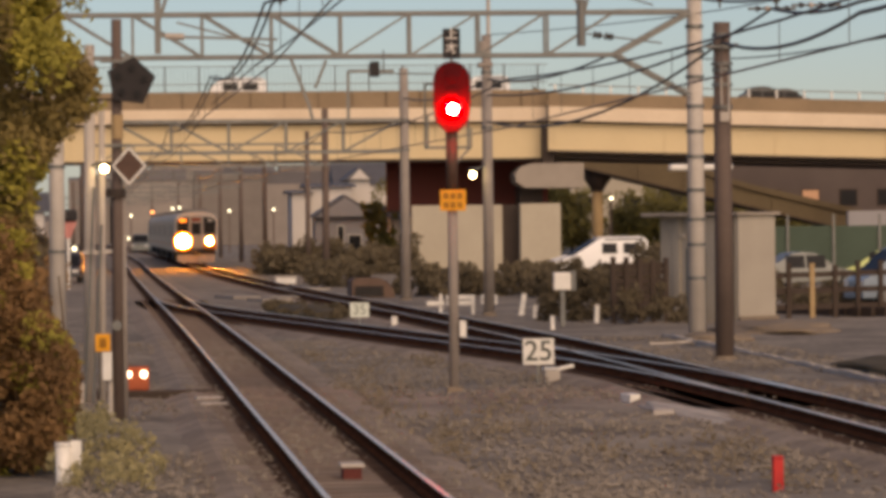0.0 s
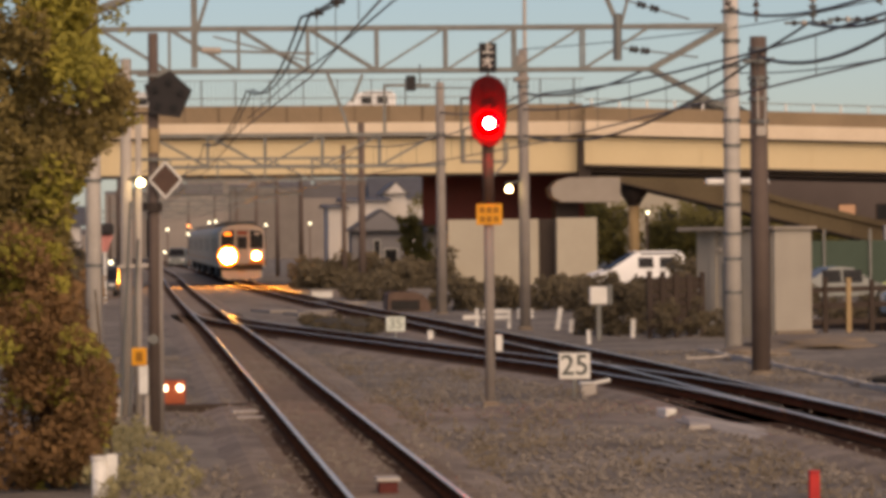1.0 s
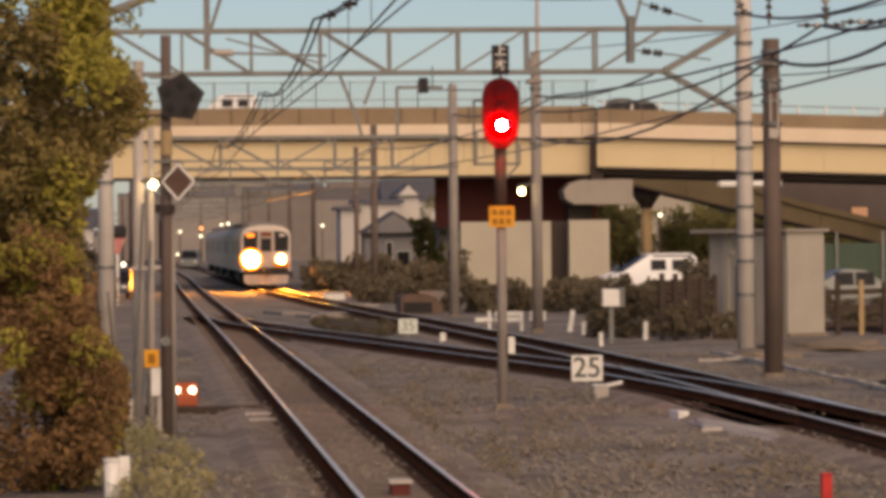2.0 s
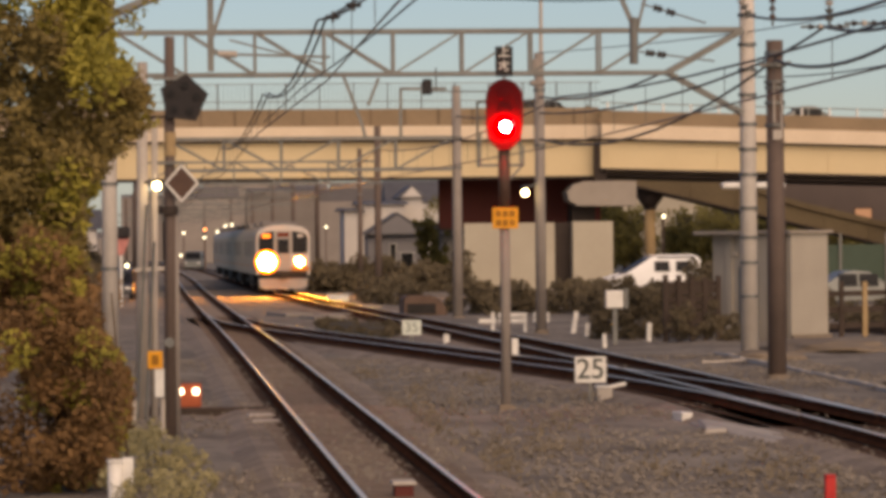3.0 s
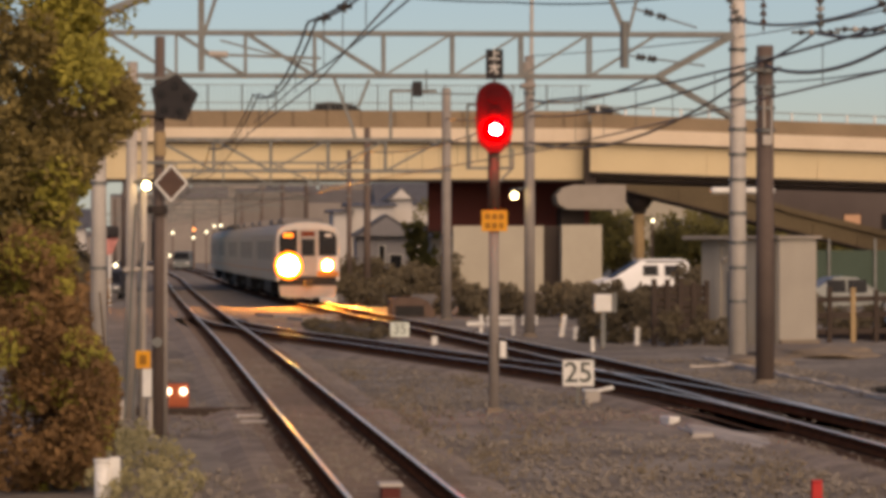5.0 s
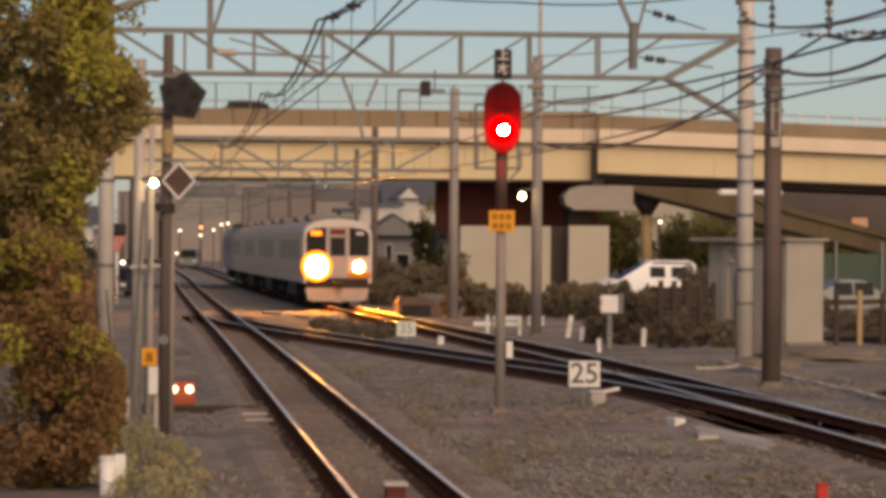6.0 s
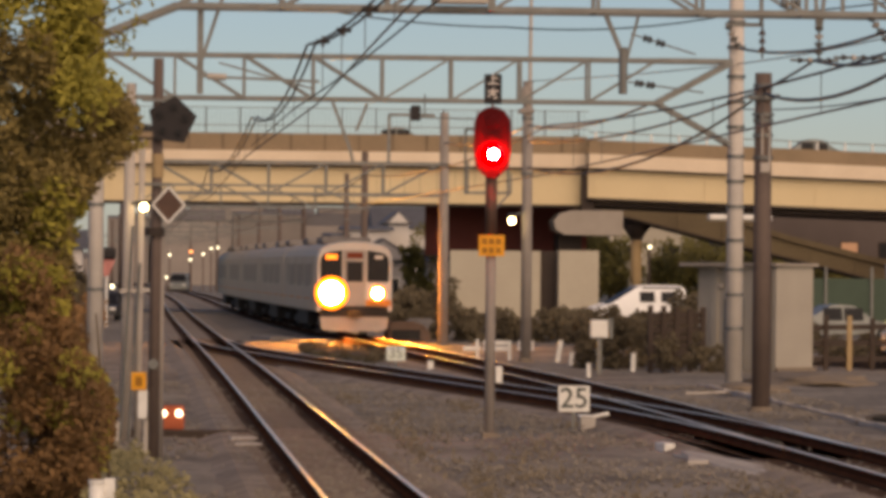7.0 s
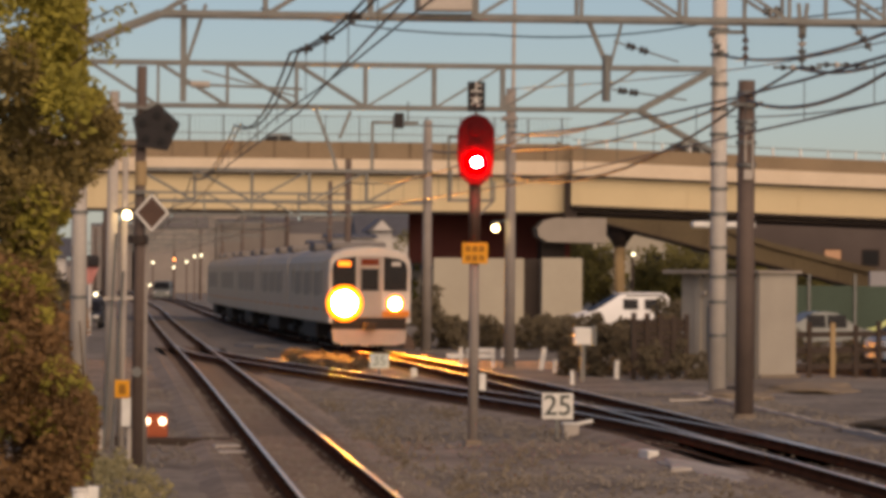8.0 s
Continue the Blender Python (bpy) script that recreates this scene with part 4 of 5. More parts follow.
drop_post(0.98, NY, 6.85, 5.3, 1.9, "steel drop post with a registration arm")


def hanging_frame(name, label, bars, chain):
    root = thing(name, label, "bracket", "gantry hanging frames", Matrix.Translation((0, NY, 0)))
    for a, b in bars:
        part("frame_bar", bar(B(), (a[0], 0, a[1]), (b[0], 0, b[1]), 0.06, 0.06), GALV, root)
    (x0, z0), (x1, z1) = chain
    n = 4
    for k in range(n):
        u0, u1 = k / n, (k + 0.55) / n
        part("insulator", rod(B(), (x0 + (x1 - x0) * u0, 0, z0 + (z1 - z0) * u0), (x0 + (x1 - x0) * u1, 0, z0 + (z1 - z0) * u1), 0.075, 0.05, 10), CONCRETE if k == 1 else GALV, root)
    part("link", rod(B(), (x0, 0, z0), (x1, 0, z1), 0.022, seg=6), GALV, root)


hanging_frame("wire_support", "bent steel frame with an insulator under the gantry", [((9.98, 7.6), (9.98, 6.5)), ((9.98, 6.52), (9.4, 6.52))], ((9.45, 6.5), (9.62, 6.12)))
hanging_frame("wire_support", "square steel frame with an insulator string under the gantry", [((11.3, 7.5), (11.3, 6.68)), ((11.3, 6.7), (11.86, 6.7)), ((11.83, 7.8), (11.83, 6.68))], ((11.75, 6.68), (12.05, 6.25)))
hanging_frame("wire_hanger", "thin twin rod hanger with insulator discs", [((10.86, 7.0), (10.9, 6.45)), ((11.0, 7.0), (10.94, 6.45))], ((10.92, 6.5), (10.92, 6.0)))
hanging_frame("wire_hanger", "insulator clamped to the gantry chord", [((10.5, 6.95), (10.5, 6.7))], ((10.3, 6.86), (10.62, 6.86)))


strut = thing("gantry_strut", "dark steel strut frame standing on the lattice gantry", "bracket")
for a, b in (((7.1, 145, 8.7), (7.75, 145, 7.0)), ((7.75, 145, 7.0), (7.9, 145, 6.4)), ((8.4, 145, 8.6), (8.0, 145, 7.6)), ((9.2, 145, 8.2), (9.2, 145, 6.4)), ((9.2, 145, 8.2), (10.9, 145, 8.2))):
    part("strut", bar(B(), a, b, 0.11, 0.11), GALV, strut)


def floodlight():
    root = thing("gantry_box", "pale box housing slung on the gantry", "equipment box", m=Matrix.Translation((5.1, NY - 0.5, 6.9)))
    part("case", box(B(), -0.42, 0.42, -0.2, 0.1, -0.15, 0.25, 0.04), CONCRETE, root)
    for x in (-0.45, 0.45):
        part("strap", bar(B(), (x, 0, 0.3), (x, 0, -0.25), 0.06, 0.05), GALV, root)


floodlight()


def line_camera():
    root = thing("hanging_box", "small black box hung below the gantry", "equipment box", m=Matrix.Translation((6.53, GY - 0.5, 6.22)))
    part("case", box(B(), -0.11, 0.11, -0.12, 0.12, -0.18, 0.18, 0.02), BLACK, root)
    part("hanger", rod(B(), (0.22, 0.1, -0.1), (0.22, 0.1, 0.45), 0.02, seg=6), GALV, root)
    part("arm", rod(B(), (-0.05, 0.05, -0.1), (1.4, 0.05, -0.12), 0.018, seg=6), GALV, root)


line_camera()


def mast_lamp():
    root = thing("mast_lamp", "bright yellow-white lamp on a short mast arm", "lamp", m=Matrix.Translation((11.45, 120.6, 4.05)))
    part("globe", bm_ball(0.1, (0, 0, 0)), WHITELAMP, root, "glowing lamp globe", True)
    part("arm", rod(B(), (0, 0.05, 0.15), (0.5, 0.35, 0.3), 0.03, seg=8), GALV, root)
    part("shade", rod(B(), (0, 0, 0.14), (0, 0, 0.22), 0.18, 0.06, 14), GALV, root)


mast_lamp()
mb = thing("mast_cap_box", "weathered fittings clamped at a mast head", "mast fitting", m=Matrix.Translation((11.93, 121, 0)))
part("drum", rod(B(), (-0.05, -0.05, 7.75), (-0.05, -0.05, 8.15), 0.22, 0.2, 14), GREYMAST, mb)
part("tall_rod", rod(B(), (0.08, 0, 8.1), (0.1, 0, 11.6), 0.06, 0.05, 10), CONCRETE, mb, "pale tall rod")
part("clamp", box(B(), -0.26, 0.2, -0.2, 0.2, 7.35, 7.5, 0.03), GREYMAST, mb)


def wire_run(name, label, pts, sag, r, group="", span=10, material=None):
    """A wire through the points, sagging between each two."""
    bm = B()
    ring = []
    for a, b, s in zip(pts, pts[1:], sag if isinstance(sag, (list, tuple)) else [sag] * 99):
        a, b = Vector(a), Vector(b)
        for i in range(span):
            u = i / span
            p = a.lerp(b, u)
            p.z -= 4 * s * u * (1 - u)
            ring.append(p)
    ring.append(Vector(pts[-1]))
    sweep(bm, [[p + Vector((r * math.cos(k), 0, r * math.sin(k))) for k in (0, 1.57, 3.14, 4.71)] for p in ring])
    return tagged(part(name, bm, material or WIRE), label, "wire", group)


def catenary(f, supports, top, sag, low, label, off=0.0):
    sags = sag if isinstance(sag, list) else [sag] * len(supports)
    wire_run("messenger_wire", "sagging messenger wire over " + label, [(f(y) + off, y, top) for y in supports], sags, 0.022, "overhead wires")
    wire_run("contact_wire", "level copper contact wire over " + label, [(f(y) + off + 0.15 * (-1) ** i, y, low) for i, y in enumerate(supports)], 0.0, 0.018, "overhead wires", 2, mat("copper_contact_wire", (0.20, 0.15, 0.12), None, 4, 0.55, 0.5, 0))
    bm = B()
    for a, b, sg in zip(supports, supports[1:], sags):
        n = max(2, int((b - a) / 5))
        for i in range(1, n):
            u = i / n
            y = a + (b - a) * u
            x = f(a) + (f(b) - f(a)) * u + off
            bar(bm, (x, y, low), (x, y, top - 4 * sg * u * (1 - u)), 0.012, 0.012)
    tagged(part("hanger_wires", bm, WIRE), "thin hanger wires between messenger and contact wire over " + label, "wire", kind="stuff")


SUPPORTS = [-25, 20, 63, 93.5, 145, 181, 223, 262, 305, 350, 400, 455, 520]
catenary(near_line, SUPPORTS, 6.1, 0.5, 5.15, "the near track")
catenary(main_line, [-25, 20] + SUPPORTS[3:], 5.98, [0.42, 0.53] + [0.42] * 10, 4.86, "the main track")


def hanger_insulators(x, y, z):
    root = thing("catenary_hanger", "brown insulators on a hanger above the wire", "insulator", "catenary hangers", Matrix.Translation((x, y, z)))
    part("link", rod(B(), (0, 0, 0), (0, 0, 0.8), 0.02, seg=6), GALV, root)
    for k in range(3):
        part("disc", rod(B(), (0, 0, 0.12 + k * 0.13), (0, 0, 0.19 + k * 0.13), 0.06, 0.035, 12), BROWNBOARD, root)


hanger_insulators(main_line(63), 63, 5.98)

FEED = [
    ([(11.95, 121, 5.7), (12.57, 79, 6.16), (11.3, 58, 5.62), (10.6, 40, 6.0)], [0.75, 0.3, 0.2], 0.034),
    ([(11.95, 121, 6.5), (12.57, 79, 6.22), (12.4, 72, 6.45), (11.7, 60, 5.9), (11.0, 40, 6.2)], [0.35, 0.02, 0.12, 0.2], 0.03),
    ([(11.25, 145, 7.2), (11.95, 121, 7.0), (12.3, GY, 6.6)], [0.3, 0.3], 0.032),
    ([(14.22, GY, 7.9), (11.7, 60, 6.35), (10.6, 35, 6.3)], [0.25, 0.3], 0.03),
    ([(14.22, GY, 6.44), (14.64, 75, 5.98), (14.2, NY, 6.0)], [0.12, 0.1], 0.016),
    ([(2.2, NY, 6.8), (6.5, 70, 6.86), (10.3, 70, 7.09), (14.2, NY, 7.3)], [0.1, 0.12, 0.1], 0.014),
    ([(3.6, 125, 6.4), (3.38, 85, 5.99), (3.9, 55, 6.1), (4.2, 20, 6.3)], [0.0, 0.06, 0.1], 0.02),
    ([(11.95, 121, 8.35), (14.22, GY, 7.5), (14.2, NY, 6.9)], [0.05, 0.1], 0.014),
]
wire_run("messenger_wire", "twin messenger wire beside its fellow over the near track", [(near_line(y) + 0.13, y, 6.12) for y in (-25, 20, 63, 93.5, 145)], 0.5, 0.022, "overhead wires")
for y in (41, 47, 53, 59):
    u = (y - 20) / 43
    z = 6.1 - 4 * 0.5 * u * (1 - u)
    cl = thing("wire_clamp", "dark spacer clamp on the twin messenger wires", "clamp", "wire clamps", Matrix.Translation((2.68 + 0.065, y, z)))
    part("body", box(B(), -0.1, 0.1, -0.06, 0.06, -0.03, 0.03, 0.01), DARKSTEELSHADE, cl)
    part("bolt", rod(B(), (0, 0, -0.08), (0, 0, 0.08), 0.025, seg=8), GALV, cl)
for pts, sag, r in FEED:
    wire_run("feeder_wire", "sagging dark feeder cable between the masts", pts, sag, r, "feeder cables")


wire_run("ground_conduit", "pale conduit lying on the earth at the mast foot", [(14.1, 93.3, -0.24), (13.6, 90.5, -0.22), (12.6, 90.0, -0.24)], 0.02, 0.03, "", 6, CONCRETE)


def line_insulator(x, y, z, rz):
    root = thing("strain_insulator", "string of brown and white insulators on a feeder cable", "insulator", "strain insulators", pose(x, y, z, 0, 0, rz))
    for k in range(4):
        part("disc", rod(B(), (-0.3 + k * 0.18, 0, 0), (-0.22 + k * 0.18, 0, 0), 0.06, 0.035, 12), CONCRETE if k == 1 else DARKSTEELSHADE, root)
    part("pin", rod(B(), (-0.45, 0, 0), (0.45, 0, 0), 0.025, seg=6), GALV, root)


for x, y, z, rz in ((12.4, 72, 6.45, 0), (12.85, 70, 6.4, 0)):
    line_insulator(x, y, z, rz)


# ---- hut, fences, yard ----
def equipment_hut():
    root = thing("equipment_hut", "plain concrete trackside equipment hut with flat overhanging roof", "hut", m=pose(17.95, 110.2, GROUND, 0, 0, 35))
    # the corner towards the tracks is the origin: one wall runs along +x, the other along +y
    w, d = 1.45, 3.2
    part("front_wall", box(B(), 0, w, 0, 0.12, -0.3, 2.92), HUTWALL, root, "pale rendered wall")
    part("side_wall", box(B(), 0, 0.12, 0.12, d, -0.3, 2.9), HUTWALL, root, "shaded rendered wall")
    part("back_wall", box(B(), 0.12, w, d - 0.12, d, -0.3, 2.9), HUTWALL, root)
    part("end_wall", box(B(), w - 0.12, w, 0.12, d - 0.12, -0.3, 2.9), HUTWALL, root)
    part("roof", box(B(), -0.15, w + 0.12, -0.12, 1.2, 2.93, 3.02, 0.02), HUTROOF, root, "flat slab roof")
    part("roof", box(B(), -0.5, w + 0.12, 1.2, d + 0.3, 2.91, 3.02, 0.02), HUTROOF, root)
    part("door", box(B(), -0.04, 0.0, 1.3, 2.1, 0.0, 2.0, 0.01), GALV, root, "grey steel door")
    part("pilaster", box(B(), -0.07, 0.0, 2.35, 2.6, -0.3, 2.9), HUTWALL, root)
    part("down_pipe", rod(B(), (-0.06, 0.2, -0.1), (-0.06, 0.2, 3.35), 0.045, seg=8), DARKSTEELSHADE, root)
    part("plinth", box(B(), -0.02, w + 0.05, -0.1, 0.0, -0.3, 0.08), DIRT, root, "earthy brown plinth")
    part("wall_light", box(B(), -0.1, 0.0, 2.15, 2.3, 2.3, 2.42, 0.02), CONCRETE, root)


equipment_hut()


def picket_fence(x0, x1, y0, y1, h, label, n, tan=None, rails=7):
    root = thing("yard_fence", label, "fence", "yard fences")
    for i in range(n + 1):
        u = i / n
        x, y = x0 + (x1 - x0) * u, y0 + (y1 - y0) * u
        part("post", box(B(), x - 0.07, x + 0.07, y - 0.07, y + 0.07, -0.5, h + random.uniform(-0.05, 0.12), 0.012), TANPOST if i == tan else WOODDARK, root)
    for k in range(rails):
        z = 0.05 + k * (h - 0.15) / (rails - 0.6)
        part("rail", bar(B(), (x0, y0 + 0.1, z), (x1, y1 + 0.1, z + random.uniform(-0.04, 0.04)), 0.05, 0.16), WOODDARK, root)


picket_fence(14.3, 16.0, 109.5, 111, 1.5, "dark slatted timber fence beside the hut", 4)
picket_fence(19.0, 24.5, 112, 116, 1.25, "dark timber yard fence with one tan post", 7, 2, 3)
net = thing("green_net_fence", "green mesh screen round the yard", "fence", m=Matrix.Translation((0, 168, 0)))
part("screen", box(B(), 27.5, 42, 0, 0.06, 0.2, 2.3), GREENNET, net)
for i in range(8):
    part("post", box(B(), 27.5 + i * 2 - 0.05, 27.5 + i * 2 + 0.05, -0.1, 0, -0.5, 2.8), GALV, net)

# cable trough along the far side and worn kerbs
tr = thing("cable_trough", "pale concrete cable trough along the tracks", "cable trough", kind="structure")
for k in range(34):
    y = 44 + k * 1.55
    x = 13.45 + 0.012 * (y - 70)
    part("trough_lid", box(B(), x - 0.06, x + 0.06, y - 0.74, y + 0.74, -0.4, -0.19 + 0.012 * (k % 3), 0.01), CONCRETE, tr)
kb = thing("yard_kerb", "low dark kerb round the yard corner", "kerb", kind="structure")
for k in range(16):
    a = k / 15
    x, y = 19.6 + 4.5 * a, 121 - 16 * a + 7 * a * a
    part("kerb_stone", box(B(), -0.2, 0.2, -0.65, 0.65, -0.35, 0.0, 0.02, pose(x, y, 0, 0, 0, 20)), WOODDARK, kb)


def mound(x, y, w, d, h, label, material):
    bm = B()
    bmesh.ops.create_icosphere(bm, subdivisions=4, radius=1)
    for v in bm.verts:
        k = 1 + 0.25 * noise.noise(v.co * 2.3 + Vector((x, y, 0)))
        v.co = Vector((v.co.x * w * k, v.co.y * d * k, v.co.z * h * k))
    o = part("earth_mound", bm, material, smooth=True)
    o.location = (x, y, GROUND - 0.05)
    return tagged(o, label, "mound", kind="structure")


mound(17.2, 100, 1.6, 2.5, 0.28, "low mound of tan earth", DIRT)
mound(14.5, 92.6, 0.9, 1.0, 0.2, "low earth heap at the mast foot", DIRT)
mound(6.5, 124, 1.2, 7, 0.34, "low overgrown earth bank between the tracks", SHRUB)
mound(8.62, 56.6, 0.3, 4.0, 0.1, "pale strip of spilled stone dust beside the rails", CONCRETE).rotation_euler.z = 0.05
mound(15.3, 72, 1.3, 5, 0.25, "low dark weedy bank", SHRUB)


def curved_cover():
    root = thing("steel_cover", "brown curved steel cover box by the far track", "equipment box", m=pose(9.6, 150, GROUND, 0, 0, 6))
    pts = [(0, 0), (1.65, 0), (1.55, 0.35), (1.35, 0.62), (1.0, 0.76), (0.15, 0.76), (0, 0.66)]
    part("cover", plate(B(), pts, 1.2), mat("brown_cover", (0.15, 0.095, 0.07), (0.09, 0.055, 0.04), 2, 0.7), root)
    part("mouth", box(B(), 0.1, 1.2, -0.03, 0.0, 0.05, 0.45), UNDERFRAME, root)


curved_cover()


def low_box():
    root = thing("trackside_box", "low pale steel box beside the far rails", "equipment box", m=Matrix.Translation((8.95, 190, GROUND)))
    part("case", box(B(), -0.5, 0.5, -0.3, 0.3, -0.1, 0.3, 0.03), WHITEPLATE, root)
    part("lid", box(B(), -0.55, 0.55, -0.35, 0.35, 0.3, 0.36, 0.015), CONCRETE, root)


low_box()


# ---- vehicles ----
def car(name, label, paint, L, W, H, hood, van=False):
    """A vehicle that heads along -x, its wheels on z=0."""
    root = thing(name, label, "car")
    z0 = 0.28
    belt = H * 0.56
    rake = 1.2 if van and L > 4.5 else 0.75
    if van:
        side = [(-L / 2, z0), (-L / 2, belt * 0.8), (-L / 2 + hood, belt), (-L / 2 + hood + rake, H - 0.08), (-L / 2 + hood + rake + 0.35, H), (L / 2 - 0.2, H), (L / 2 - 0.02, H - 0.2), (L / 2, z0)]
    else:
        side = [(-L / 2, z0), (-L / 2, belt * 0.72), (-L / 2 + 0.25, belt * 0.86), (-L / 2 + hood, belt), (-L / 2 + hood + 0.8, H - 0.05), (-L / 2 + hood + 1.3, H), (L / 2 - 1.5, H - 0.03), (L / 2 - 0.7, belt + 0.08), (L / 2 - 0.1, belt), (L / 2, belt * 0.7), (L / 2, z0)]
    bm = B()
    def w_at(z):
        return W / 2 * (1 if z <= belt else 1 - 0.18 * (z - belt) / (H - belt))
    a = [bm.verts.new((x, -w_at(z), z)) for x, z in side]
    b = [bm.verts.new((x, w_at(z), z)) for x, z in side]
    n = len(side)
    bm.faces.new(a)
    bm.faces.new(b[::-1])
    for i in range(n):
        j = (i + 1) % n
        bm.faces.new((a[i], b[i], b[j], a[j]))
    bmesh.ops.bevel(bm, geom=list(bm.edges), offset=0.05, segments=2, affect="EDGES", profile=0.6)
    body = part("body", bm, paint, root)
    for s in (-1, 1):
        y0 = W / 2 * 0.945
        x0 = -L / 2 + hood + (rake if van else 0.45)
        x1 = L / 2 - (0.35 if van else 1.15)
        k = 2
        for i in range(k):
            gap = 0.16 if van else 0.05
            u0, u1 = x0 + (x1 - x0) * i / k + gap, x0 + (x1 - x0) * (i + 1) / k - gap
            zl, zh = belt + (0.12 if van else 0.04), H - (0.26 if van else 0.12)
            g = B()
            tilt = 0.18 * W / 2 * 0.75
            vs = [(u0, s * (W / 2 - 0.01), zl), (u1, s * (W / 2 - 0.01), zl), (u1, s * (W / 2 - tilt), zh), (u0, s * (W / 2 - tilt), zh)]
            sweep(g, [[(x, y - s * 0.03, z) for x, y, z in vs], [(x, y + s * 0.015, z) for x, y, z in vs]])
            part("side_glass", g, GLASSDARK, root, "dark side window")
    g = B()
    xa, xb = -L / 2 + hood + 0.02, -L / 2 + hood + (rake if van else 0.8)
    if van:
        for s in (-1, 1):
            part("roof_rail", box(B(), xb + 0.3, L / 2 - 0.25, s * W * 0.405, s * W * 0.425, H - 0.13, H - 0.05), GLASSDARK, root, "dark strip under the roof edge")
    vs = [(xa, -W / 2 * 0.86, belt + 0.05), (xa, W / 2 * 0.86, belt + 0.05), (xb, W / 2 * 0.72, H - 0.1), (xb, -W / 2 * 0.72, H - 0.1)]
    sweep(g, [[(x + 0.02, y, z) for x, y, z in vs], [(x - 0.03, y, z + 0.01) for x, y, z in vs]])
    part("windscreen", g, GLASSDARK, root, "dark windscreen")
    for x in (-L / 2 + 0.75, L / 2 - 0.75):
        for s in (-1, 1):
            w = part("wheel", rod(B(), (x, s * (W / 2 - 0.2), 0.31), (x, s * (W / 2 + 0.01), 0.31), 0.31, seg=20), RUBBER, root)
            part("rim", rod(B(), (x, s * (W / 2 + 0.005), 0.31), (x, s * (W / 2 + 0.02), 0.31), 0.19, seg=16), GALV, w)
    for s in (-1, 1):
        part("head_light", box(B(), -L / 2 - 0.01, -L / 2 + 0.08, s * W * 0.28, s * W * 0.46, belt * 0.62, belt * 0.78, 0.02), WHITEPLATE, root)
        part("tail_light", box(B(), L / 2 - 0.06, L / 2 + 0.01, s * W * 0.36, s * W * 0.47, belt * 0.7, belt * 0.98, 0.02), REDPAINT, root)
    if van:
        part("roof_strip", box(B(), -L / 2 + hood + 1.2, L / 2 - 0.3, -W * 0.3, W * 0.3, H, H + 0.04, 0.015), paint, root)
    return root


# parked vehicles in the yard
p = car("parked_van", "white minivan parked beyond the hedge", CARWHITE, 4.6, 1.75, 1.95, 0.95, True)
p.matrix_basis = pose(23.55, 186, GROUND + 0.1, 0, 0, 8)
p = car("parked_car", "silver saloon car parked behind the fence", CARSILVER, 4.4, 1.7, 1.45, 1.1)
p.matrix_basis = pose(26.95, 150, GROUND + 0.1, 0, 0, 190)
p = car("parked_car", "lime-white small car parked in the yard", CARLIME, 3.7, 1.65, 1.5, 0.9)
p.matrix_basis = pose(30.6, 153, GROUND + 0.1, 0, 0, -14)
p = car("parked_car", "white hatchback parked beside the van", CARWHITE, 4.0, 1.7, 1.55, 1.0)
p.matrix_basis = pose(28.0, 194, GROUND + 0.1, 0, 0, 10)
p = car("parked_van", "white van parked by the yard edge", CARWHITE, 4.4, 1.7, 1.95, 0.8, True)
p.matrix_basis = pose(27.4, 131, GROUND + 0.1, 0, 0, 20)
p = car("parked_van", "blue-grey kei van parked by the yard fence", CARBLUE, 3.4, 1.5, 1.85, 0.45, True)
p.matrix_basis = pose(24.5, 119, GROUND + 0.1, 0, 0, 12)
p = car("parked_car", "dark car parked beyond the near pole", CARDARK, 4.2, 1.7, 1.5, 1.0)
p.matrix_basis = pose(-1.6, 200, GROUND + 0.05, 0, 0, 85)

p = car("parked_van", "grey van standing far down the line", CARSILVER, 4.4, 2.0, 2.0, 0.8, True)
p.matrix_basis = pose(4.6, 425, GROUND + 0.05, 0, 0, 84)

# traffic on the bridge: start place, speed
traffic = []
for name, label, paint, L, H, hood, van, x0, v in (
    ("bridge_van", "silver-white minivan driving over the bridge", CARWHITE, 4.3, 1.9, 0.8, True, 7.9, 7.5),
    ("bridge_van", "white kei van driving over the bridge", CARWHITE, 3.4, 1.9, 0.4, True, 22.9, 9.0),
    ("bridge_car", "dark saloon car driving over the bridge", CARDARK, 4.4, 1.5, 1.1, False, 40.9, 5.8),
    ("bridge_car", "dark grey car driving over the bridge", CARDARK, 4.3, 1.6, 1.0, False, 39.6, 5.7),
    ("bridge_car", "silver car driving over the bridge", CARSILVER, 4.3, 1.5, 1.0, False, 57.2, 6.0),
    ("bridge_car", "silver-grey car driving over the bridge", CARSILVER, 4.3, 1.55, 1.0, False, 87.2, 6.7),
):
    c = car(name, label, paint, L, 1.7, H, hood, van)
    traffic.append((c, x0, v))


